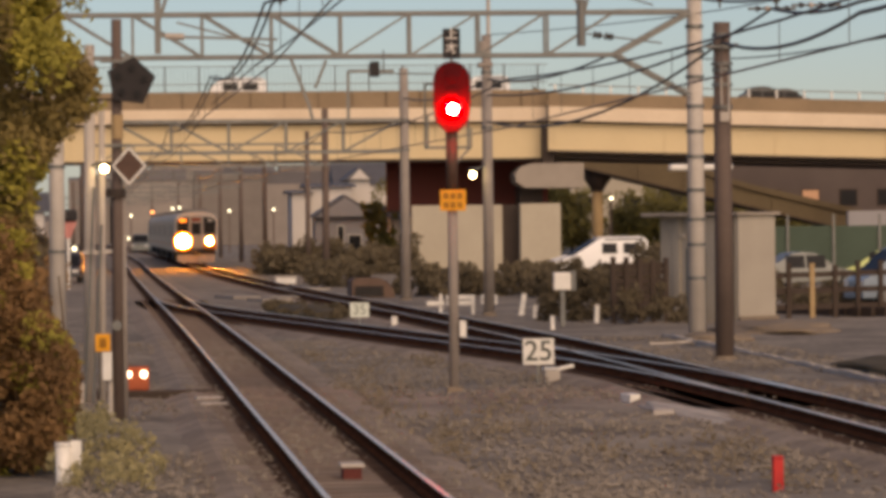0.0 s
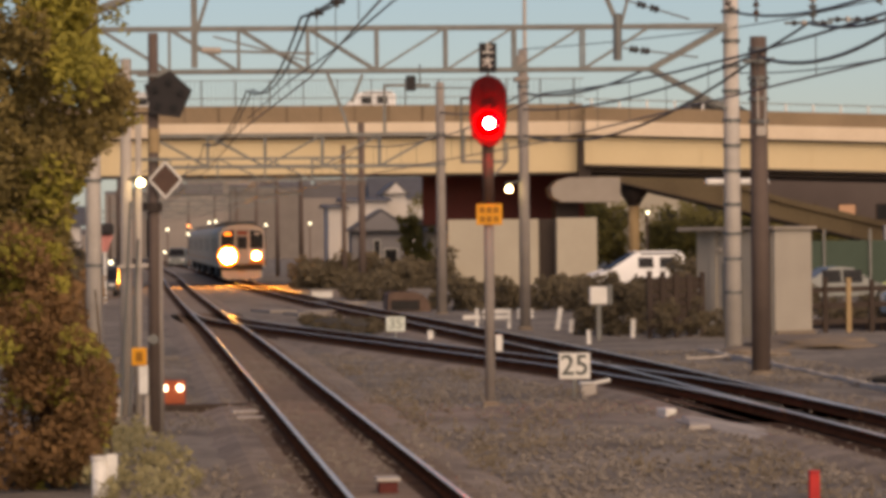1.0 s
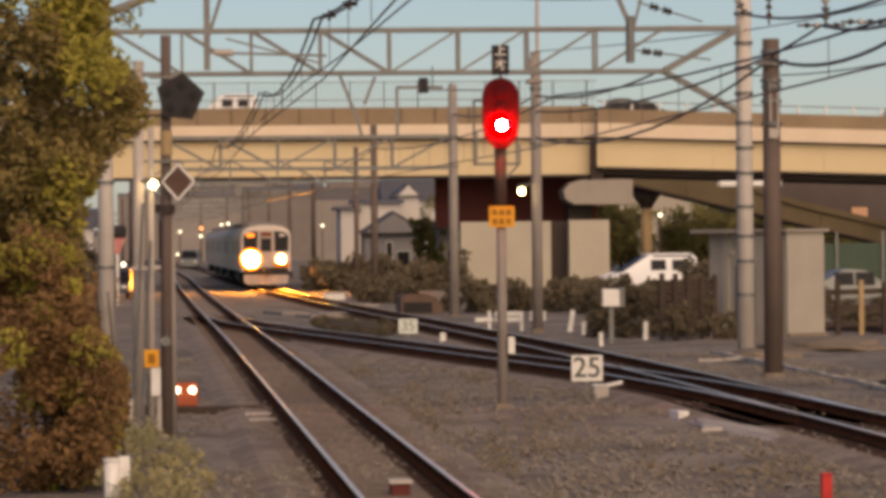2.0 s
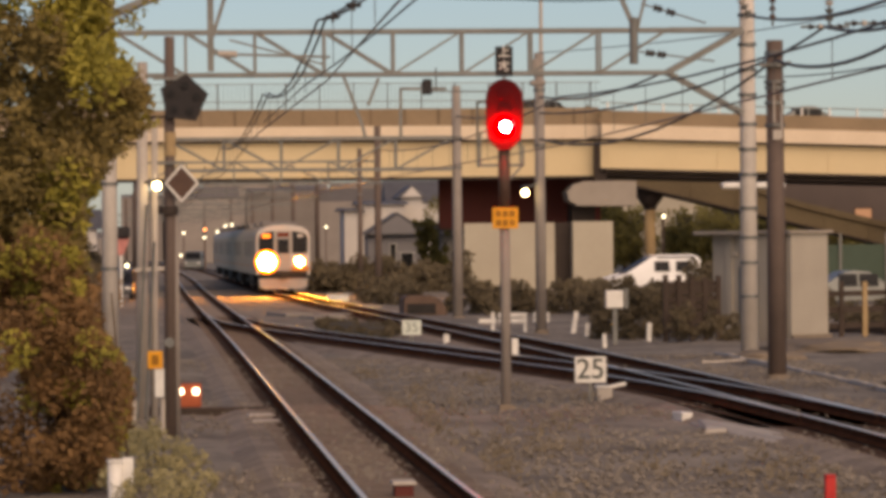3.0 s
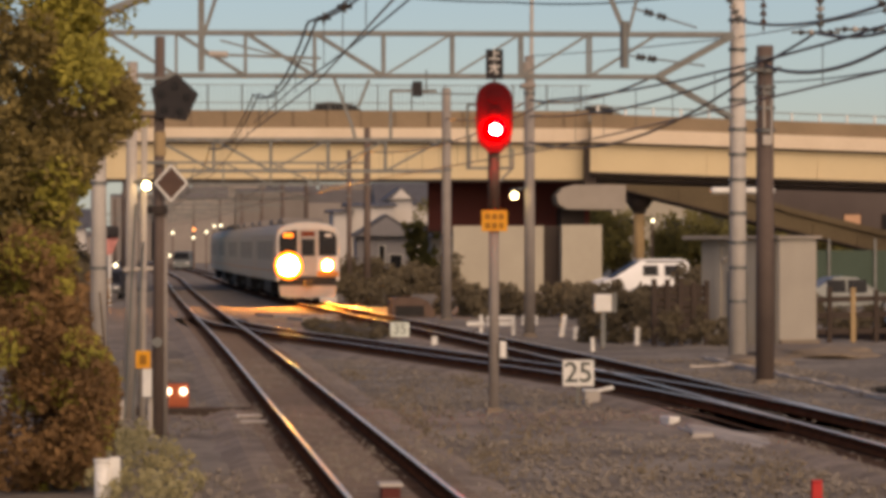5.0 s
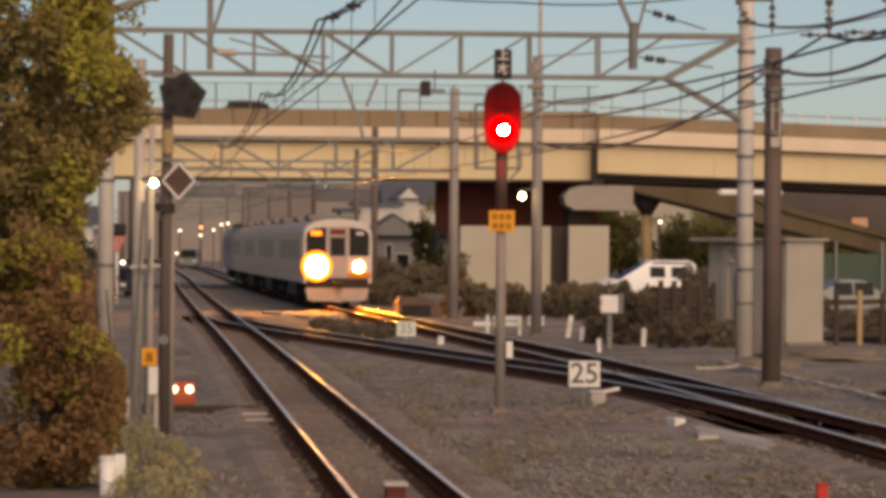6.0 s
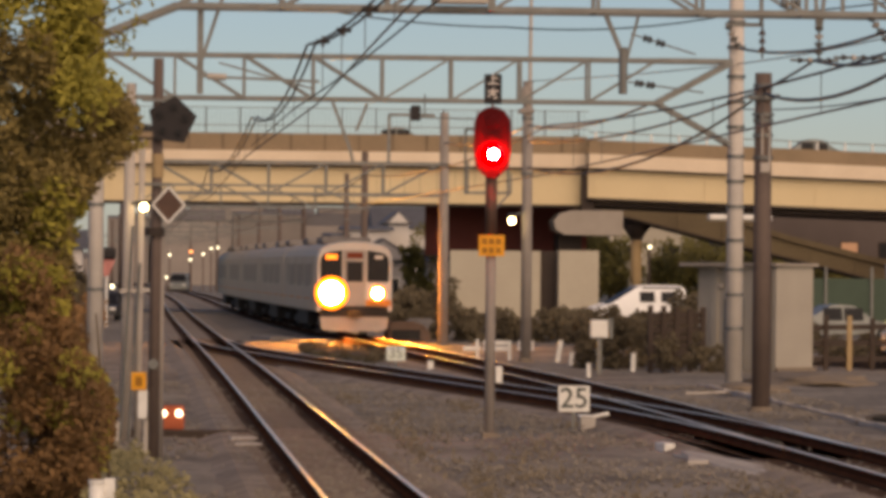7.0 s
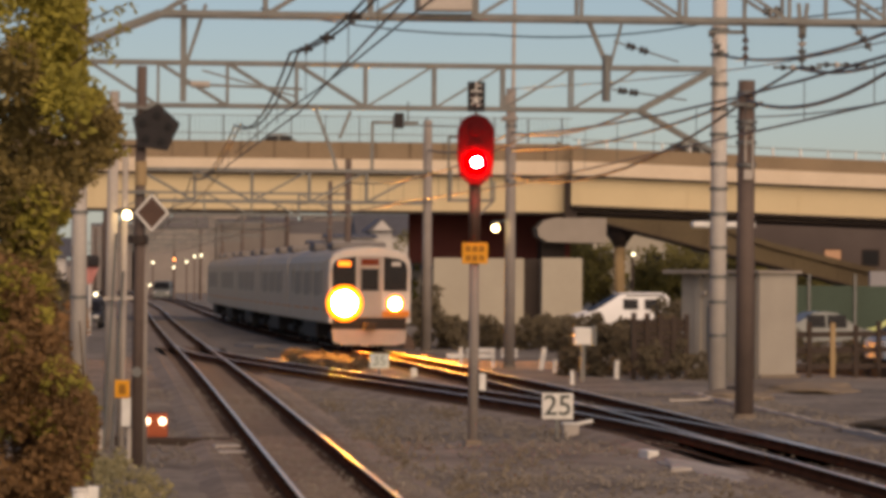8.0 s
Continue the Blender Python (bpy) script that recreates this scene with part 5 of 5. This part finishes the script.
# ---- buildings ----
def house(x, y, w, d, h, roof_h, wall, label, wins=(), ridge_x=True):
    root = thing("house", label, "house", "houses beyond the bridge", Matrix.Translation((x, y, GROUND)))
    part("wall", box(B(), 0, w, 0, d, -0.3, h), wall, root)
    bm = B()
    if ridge_x:
        rings = [[(u, -0.4, h - 0.05), (u, d + 0.4, h - 0.05), (u, d / 2, h + roof_h)] for u in (-0.4, w + 0.4)]
    else:
        rings = [[(-0.4, u, h - 0.05), (w + 0.4, u, h - 0.05), (w / 2, u, h + roof_h)] for u in (-0.4, d + 0.4)]
        gable = [[(0.05, u, h), (w - 0.05, u, h), (w / 2, u, h + roof_h * 0.86)] for u in (-0.46, -0.403)]
        part("gable", sweep(B(), gable), wall, root)
    part("roof", sweep(bm, rings), TILE, root, "dark slate roof")
    for wx, wz, ww, wh in wins:
        fr = part("window", box(B(), wx - 0.06, wx + ww + 0.06, -0.06, 0.0, wz - 0.06, wz + wh + 0.06), WHITEPLATE, root)
        part("pane", box(B(), wx, wx + ww, -0.08, -0.04, wz, wz + wh), GLASSDARK, fr)
    return root


house(14.2, 290, 1.15, 7, 5.2, 0.2, HOUSEWALL, "narrow white rendered house behind the line")
house(15.5, 291, 3.1, 7, 5.65, 0.25, HOUSEWALL, "broad white rendered house with a low slate roof", [(1.0, 3.5, 0.6, 1.0)])
house(18.75, 296, 1.6, 7, 6.2, 0.9, HOUSEWALL, "tall white house with a steep slate gable", (), False)
house(14.3, 261, 3.9, 4, 3.35, 1.45, HOUSEGREY, "low grey house with a broad slate gable", [(2.2, 1.1, 0.8, 1.0), (1.5, 0.7, 0.35, 2.0)], False)
house(18.55, 252, 1.5, 4, 3.3, 0.75, HOUSEWALL, "small white shed with low roof", [(0.15, 0.4, 0.12, 2.4), (0.6, 1.0, 0.4, 1.2)])
house(20, 330, 7, 7, 6.2, 1.8, HOUSEWALL, "pale house beyond the bridge", [(1, 3.6, 1.4, 1.2), (4, 3.6, 1.4, 1.2)])
house(36, 300, 6.0, 8, 6.6, 2.0, PALEWALL, "tan house behind the trees", [(1, 3.6, 1.4, 1.2), (4, 3.6, 1.4, 1.2)])
house(-9.5, 330, 5, 7, 4.2, 1.6, HOUSEWALL, "pale house beside the line", [(1, 2.4, 1.4, 1.2)])


def brown_block():
    root = thing("brown_building", "dark brown building with lit windows behind the ramp", "building", m=Matrix.Translation((41, 275, GROUND)))
    part("wall", box(B(), 0, 26, 0, 10, -0.3, 7.2), mat("brown_cladding", (0.12, 0.095, 0.085), (0.085, 0.065, 0.06), 0.3, 0.8), root)
    part("roof", box(B(), -0.3, 26.3, -0.3, 10.3, 7.2, 7.5), DARKSTEELSHADE, root)
    for i in range(9):
        wx = 0.2 + i * 2.7
        lit = i in (2, 3, 6)
        w = part("window", box(B(), wx, wx + 1.3, -0.06, 0, 3.75, 4.95), WOODDARK, root)
        part("pane", box(B(), wx + 0.08, wx + 1.22, -0.08, -0.05, 3.83, 4.87), glow("lit_window", (1.0, 0.5, 0.25), 0.4) if lit else GLASSDARK, w)


brown_block()
grey_wall = thing("yard_wall", "plain grey concrete wall behind the yard", "wall", kind="structure")
part("wall", box(B(), 33.5, 48, 175, 175.4, -0.4, 2.95), HOUSEGREY, grey_wall)

random.seed(5)


def town():
    """Far hazy rows of roofs on the skyline beyond the bridge."""
    for row, (y, x0, x1, lo, hi) in enumerate(((600, 3.5, 150, 5, 11), (680, -5, 170, 7, 13.5), (900, -200, 220, 6, 13))):
        x = x0
        while x < x1:
            w, h = random.uniform(5, 13), random.uniform(lo, hi)
            if row == 2 and -25 < x < 2:
                h *= 0.5
            d, r = 8, random.uniform(0.5, 2.2)
            vs = [(0, 0, -1), (w, 0, -1), (w, 0, h), (0, 0, h), (0, d, -1), (w, d, -1), (w, d, h), (0, d, h), (0, d / 2, h + r), (w, d / 2, h + r)]
            root = thing("far_building", "hazy brown far-off town building", "building", "far town buildings", Matrix.Translation((x, y, 0)))
            for name, fs, m in (("wall", ((0, 1, 2, 3), (5, 4, 7, 6), (1, 5, 6, 9, 2), (4, 0, 3, 8, 7)), HAZETOWN), ("roof", ((3, 2, 9, 8), (8, 9, 6, 7)), HAZEROOF)):
                me = bpy.data.meshes.new(name)
                used = sorted({i for f in fs for i in f})
                me.from_pydata([vs[i] for i in used], [], [tuple(used.index(i) for i in f) for f in fs])
                me.materials.append(m)
                new(name, me).parent = root
            x += w + random.uniform(-1, 1.2)


# Roof tone close to the walls, with the haze in its colour.
HAZEROOF = mat("hazy_roof", (0.17, 0.155, 0.15), (0.11, 0.10, 0.098), 0.06, 0.95, 0, 0, 0.7, 0.8, 0.5)
town()


def far_lamp(x, y, z, r, material, label):
    root = thing("far_lamp", label, "lamp", "far line-side lamps", Matrix.Translation((x, y, 0)))
    part("globe", bm_ball(r, (0, 0, z)), material, root, "", True)
    part("pole", rod(B(), (0.0, 0.3, -0.5), (0.0, 0.3, z + 0.3), 0.08, seg=8), RUSTMAST, root)


for x, z, m in ((3.5, 3.8, FARLAMP), (5.75, 4.15, FARORANGE), (7.06, 3.9, FARLAMP), (8.6, 4.6, FARLAMP), (7.9, 4.5, FARLAMP), (18.6, 4.3, FARLAMP), (5.7, 3.3, FARLAMP), (3.2, 1.4, FARLAMP), (13.9, 4.2, FARLAMP)):
    far_lamp(x, 420, z, 0.125, m, "far line-side lamp glowing in the haze" if m is FARLAMP else "far orange signal light in the haze")
far_lamp(33.1, 254, 4.1, 0.11, FARLAMP, "yellow-white street lamp under the ramp")
far_lamp(12.5, 200, 0.55, 0.09, FARORANGE, "small red-orange lamp by the far track")
far_lamp(-1.8, 300, 1.0, 0.16, FARLAMP, "low white lamp beside the line")


def crossing_sign():
    root = thing("crossing_signal", "dark hooded crossing lamp over a pink board", "railway signal", m=Matrix.Translation((-1.35, 180, 0)))
    part("hood", box(B(), -0.42, 0.42, -0.2, 0.1, 2.85, 3.4, 0.12), BLACK, root)
    part("board", plate(B(), [(-0.4, 2.85), (0.4, 2.85), (0.1, 2.1), (-0.1, 2.1)], 0.05), mat("pink_board", (0.62, 0.25, 0.22), None, 3, 0.6), root, "faded pink board")
    part("pole", rod(B(), (0, 0.1, -0.5), (0, 0.1, 2.9), 0.07, seg=10), WHITEPLATE, root)


crossing_sign()


def yard_lamp():
    root = thing("yard_lamp", "pale flat double-armed lamp on a slim pole", "lamp post", m=Matrix.Translation((23.0, 150, 0)))
    part("pole", rod(B(), (0, 0, -0.5), (0, 0, 4.6), 0.07, 0.05, 10), GALV, root)
    for s in (-1, 1):
        part("lamp_head", box(B(), s * 0.06, s * 1.22, -0.3, 0.3, 4.5, 4.74, 0.08), WHITEPLATE, root, "pale flat lamp head")


yard_lamp()


# ---- plants ----
def leaves(name, spots, per, size, material, parent=None, label="", category="", seed=1, flat=0.0):
    """Many small leaf faces round each spot (x, y, z, radius)."""
    rng = np.random.default_rng(seed)
    spots = np.array(spots)
    c = np.repeat(spots[:, :3], per, 0)
    rad = np.repeat(spots[:, 3], per)[:, None]
    d = rng.normal(size=(len(c), 3))
    d /= np.linalg.norm(d, axis=1)[:, None]
    c = c + d * rad * rng.uniform(0.35, 1.0, (len(c), 1)) ** 0.7
    # blades turn towards the open sky on the side of the tracks
    n = rng.normal(size=(len(c), 3)) * 0.55 + (0.3, -0.7, 0.65)
    u = np.cross(n, rng.normal(size=(len(c), 3)))
    u /= np.linalg.norm(u, axis=1)[:, None]
    v = np.cross(n, u)
    v /= np.linalg.norm(v, axis=1)[:, None]
    s = size * rng.uniform(0.55, 1.35, (len(c), 1))
    verts = np.stack([c - u * s, c - u * s * 0.15 + v * s * 0.45, c + u * s, c - u * s * 0.15 - v * s * 0.45], 1).reshape(-1, 3)
    me = bpy.data.meshes.new(name)
    me.from_pydata(verts.tolist(), [], np.arange(len(verts)).reshape(-1, 4).tolist())
    me.materials.append(material)
    ob = new(name, me)
    ob.parent = parent
    if label:
        tagged(ob, label, category, kind="stuff")
    return ob


def trackside_tree():
    root = thing("tree", "leafy tree with yellow-green autumn crown leaning over the line", "tree")
    bm = B()
    rod(bm, (-2.3, 47.5, -0.5), (-2.2, 47.4, 2.6), 0.2, 0.15, 12)
    rod(bm, (-2.2, 47.4, 2.5), (-1.9, 47.3, 6.5), 0.15, 0.06, 10)
    part("trunk", bm, BARK, root, smooth=True)
    for a, b in (((-2.2, 47.4, 2.4), (-0.7, 46.8, 4.3)), ((-2.1, 47.4, 3.2), (-3.4, 47.2, 5.2)), ((-2.0, 47.3, 4.2), (-0.8, 47.0, 5.8)), ((-2.2, 47.4, 1.6), (-0.9, 46.9, 2.9))):
        part("limb", rod(B(), a, b, 0.08, 0.02, 8), BARK, root, smooth=True)
    edge = spline([(2.0, -0.78), (2.6, -0.74), (3.1, -0.66), (3.6, -0.42), (4.1, 0.08), (4.5, -0.12), (5.0, -0.38), (5.6, -0.4), (6.4, -0.3), (7.5, -0.6)])
    rng = random.Random(3)
    hi, lo = [], []
    for _ in range(420):
        z = rng.uniform(1.9, 7.4)
        r = rng.uniform(0.16, 0.34)
        right = edge(z) - r * 0.8 - 0.12 * abs(rng.gauss(0, 1))
        x = right - abs(rng.gauss(0, 1)) * 1.0 if rng.random() < 0.75 else right
        y = rng.uniform(45.5, 48.8)
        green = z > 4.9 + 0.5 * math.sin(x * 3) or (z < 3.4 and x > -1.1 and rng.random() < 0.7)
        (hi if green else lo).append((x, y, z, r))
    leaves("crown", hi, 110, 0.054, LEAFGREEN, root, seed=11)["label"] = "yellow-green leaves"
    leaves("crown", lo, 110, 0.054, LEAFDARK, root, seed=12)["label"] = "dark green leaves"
    # a few stray twigs that reach over the sky
    ends = []
    for a, b in (((-0.6, 46.8, 5.0), (0.02, 46.6, 5.45)), ((-0.7, 46.9, 5.4), (0.1, 46.7, 5.75)), ((-0.5, 46.8, 4.1), (0.06, 46.6, 4.02)), ((-0.8, 46.8, 5.6), (-0.05, 46.6, 5.1))):
        part("twig", rod(B(), a, b, 0.014, 0.006, 6), BARK, root)
        for k in range(4):
            q = Vector(a).lerp(Vector(b), 0.45 + 0.18 * k)
            ends.append((q.x, q.y, q.z - 0.04, 0.1))
    leaves("twig_leaves", ends, 7, 0.05, LEAFGREEN, root, seed=13)


trackside_tree()


def russet_shrub():
    root = thing("shrub", "tall russet-brown shrub beside the line", "shrub")
    edge = spline([(-0.3, -0.75), (0.1, -0.5), (0.5, -0.24), (0.9, -0.2), (1.4, -0.46), (1.9, -0.68), (2.4, -0.8), (2.9, -0.95)])
    rng = random.Random(8)
    red, green = [], []
    for _ in range(300):
        z = rng.uniform(-0.2, 2.6)
        r = rng.uniform(0.14, 0.3)
        x = edge(z) - r * 0.8 - abs(rng.gauss(0, 1)) * 0.8 * rng.random()
        (red if rng.random() < 0.8 - 0.2 * z / 2.6 else green).append((x, rng.uniform(44.6, 47.2), z, r))
    leaves("foliage", red, 110, 0.048, LEAFRED, root, seed=21)["label"] = "russet leaves"
    leaves("foliage", green, 110, 0.048, LEAFGREEN, root, seed=22)["label"] = "olive leaves"
    for k in range(9):
        part("stem", rod(B(), (-1.2 + 0.12 * k, 46.0, -0.5), (-1.5 + 0.13 * k, 45.9, 2.0), 0.025, 0.01, 6), BARK, root)


russet_shrub()


def weed_patch():
    rng = random.Random(4)
    spots = []
    for _ in range(150):
        x, y = rng.uniform(-0.6, 0.95), rng.uniform(42.0, 56.5)
        if x > 0.75 - 0.03 * (y - 43):
            continue
        spots.append((x, y, GROUND + rng.uniform(0.0, 0.24) * (1.0 - 0.4 * max(0, x)), rng.uniform(0.06, 0.16)))
    leaves("weed_patch", spots, 26, 0.042, LEAFPALE, None, "pale yellow-green weeds at the foot of the posts", "weeds", 31)


weed_patch()


def hedge(name, x0, x1, y0, y1, h, n, material, label, seed, size=0.13, r=0.4):
    rng = random.Random(seed)
    spots = []
    for _ in range(n):
        u = rng.random()
        x = x0 + (x1 - x0) * u
        top = h * (0.65 + 0.45 * noise.noise((x * 0.7, seed, 0)) + 0.2 * rng.random())
        spots.append((x, rng.uniform(y0, y1), GROUND + rng.uniform(0, max(0.1, top)), r * rng.uniform(0.5, 1)))
    leaves(name, spots, 50, size, material, None, label, "hedge", seed)


hedge("hedge", 11.6, 19.0, 150, 158, 1.3, 170, SHRUB, "dusky brown-green hedge behind the far rails", 41)
hedge("hedge", 16.0, 25.0, 140, 150, 1.5, 230, SHRUB, "dusky overgrown hedge along the yard", 42)
hedge("shrub_row", 12.6, 14.1, 111, 114, 1.6, 50, SHRUB, "dark shrubs beside the white box", 43, 0.09, 0.3)
hedge("shrub_row", 14.2, 16.4, 113, 118, 1.9, 60, SHRUB, "dark shrubs behind the timber fence", 44, 0.1, 0.35)
hedge("shrub_row", 9.6, 12.0, 176, 186, 1.4, 60, SHRUB, "dusky shrubs beside the far track", 45)
hedge("shrub_row", 16.2, 14.4, 108.2, 108.9, 1.1, 26, SHRUB, "dark rank shrubs before the timber fence", 52, 0.08, 0.25)
hedge("shrub_row", 9.2, 18.0, 222, 230, 1.9, 200, SHRUB, "dusky shrubs before the abutment", 46, 0.2, 0.6)
hedge("shrub_row", 5.5, 7.5, 116, 134, 0.22, 90, SHRUB, "low dusky growth between the tracks", 47, 0.08, 0.22)
hedge("shrub_row", -6.0, -1.2, 75, 140, 2.2, 160, LEAFRED, "brown scrub along the line-side", 48, 0.1, 0.4)
hedge("shrub_row", -12.0, -3.0, 140, 300, 2.6, 160, SHRUB, "dusky scrub along the line-side", 49, 0.2, 0.6)
hedge("shrub_row", 20.3, 21.9, 148, 151, 2.3, 70, SHRUB, "dark rank shrub before the parked van", 53, 0.1, 0.35)
hedge("shrub_row", 19.5, 26.0, 120, 128, 0.9, 70, SHRUB, "low dark weeds behind the yard fence", 50, 0.1, 0.3)


def far_tree(x, y, h, w, seed, label):
    root = thing("far_tree", label, "tree", "trees under the bridge", Matrix.Translation((x, y, GROUND)))
    part("trunk", rod(B(), (0, 0, -0.3), (0.1, 0, h * 0.55), 0.16, 0.09, 10), BARK, root)
    part("limb", rod(B(), (0.05, 0, h * 0.4), (w * 0.3, 0, h * 0.75), 0.07, 0.03, 8), BARK, root)
    part("limb", rod(B(), (0.05, 0, h * 0.4), (-w * 0.3, 0, h * 0.75), 0.07, 0.03, 8), BARK, root)
    rng = random.Random(seed)
    spots = [(rng.gauss(0, 0.3) * w, rng.gauss(0, 0.3) * w, h * rng.uniform(0.22, 0.98), w * rng.uniform(0.1, 0.2)) for _ in range(80)]
    leaves("crown", spots, 60, 0.17, LEAFFAR, root, seed=seed)


far_tree(30.6, 272, 5.2, 3.6, 64, "olive green tree under the ramp")
far_tree(33.0, 275, 5.3, 3.0, 61, "olive green tree under the ramp")
far_tree(36.4, 270, 3.7, 3.2, 62, "olive green tree under the ramp")
far_tree(39.2, 272, 4.9, 4.8, 63, "olive green tree under the ramp")
far_tree(42.4, 270, 4.3, 4.6, 67, "olive green tree under the ramp")
far_tree(46.5, 270, 3.4, 4.2, 68, "olive green tree under the ramp")
far_tree(17.9, 251, 4.2, 1.5, 65, "slim dark tree beside the shed")
far_tree(24.0, 300, 6.0, 4.0, 66, "olive tree behind the abutment")


def grass_tufts():
    rng = random.Random(14)
    spots = []
    for _ in range(450):
        x, y = rng.uniform(3.9, 9.2), rng.uniform(40, 90)
        if abs(x - main_line(y)) < 1.6 or abs(x - cross_line(min(max(y, 57), 147))) < 1.8 or noise.noise((x * 0.6, y * 0.12, 5)) < 0.05:
            continue
        spots.append((x, y, GROUND + 0.01, 0.2))
    leaves("dry_grass", spots, 22, 0.045, DRYGRASS, None, "dry straw-coloured grass on the gravel", "grass", 71)


grass_tufts()


def stones():
    """Loose stones proud of the gravel near the camera."""
    rng = np.random.default_rng(9)
    base = np.array([(1, 0, 0), (-1, 0, 0), (0, 1, 0), (0, -1, 0), (0, 0, 1), (0, 0, -1)], float)
    tri = [(0, 2, 4), (2, 1, 4), (1, 3, 4), (3, 0, 4), (2, 0, 5), (1, 2, 5), (3, 1, 5), (0, 3, 5)]
    vs, fs = [], []
    k = 0
    for _ in range(40000):
        y = 36 + 60 * rng.random() ** 1.6
        x = rng.uniform(-0.5, 15.0)
        s = rng.uniform(0.012, 0.042)
        if rng.random() > 0.5 + 1.1 * noise.noise((x * 0.5, y * 0.16, 2)):
            continue
        if min(abs(abs(x - near_line(y)) - 0.566), abs(abs(x - main_line(y)) - 0.566)) < 0.11 or (57 < y < 147 and abs(abs(x - cross_line(y)) - 0.566) < 0.11):
            continue
        away = min(abs(x - near_line(y)), abs(x - main_line(y)))
        s *= 1.0 if away < 1.7 else 1.25
        z = -0.18 if away < 1.25 else GROUND - 0.02
        p = base * (s * rng.uniform(0.6, 1.3, (6, 1))) * (1, 1.1, 0.75) + (x, y, z)
        vs += p.tolist()
        fs += [tuple(k + i for i in f) for f in tri]
        k += 6
    me = bpy.data.meshes.new("loose_stones")
    me.from_pydata(vs, [], fs)
    me.materials.append(STONE)
    tagged(new("loose_stones", me), "loose brown and grey track stones", "stones", kind="stuff")


STONE = mat("track_stone", (0.32, 0.28, 0.235), (0.18, 0.152, 0.126), 3, 0.95, 0, 0.2, 20, 0.8, 0.3)
stones()

# sleepers, the nearest ones singly
sleepers(near_track, near_line, 36, 150)
sleepers(main_track, main_line, 48, 130)
sleepers(cross_track, cross_line, 62, 146)


def motions():
    for i, coach in enumerate(trail):
        walk(coach, car_rows(i * 20.0))
    for c, x0, v in traffic:
        rows = []
        for k in range(9):
            x = x0 - v * k
            fall = 0.033 * max(0.0, x - 26.9)
            rows.append((float(k), pose(x, BY + 2.6, 9.45 - fall, 0, 1.9 if x > 26.9 else 0, 0)))
        walk(c, rows)


motions()
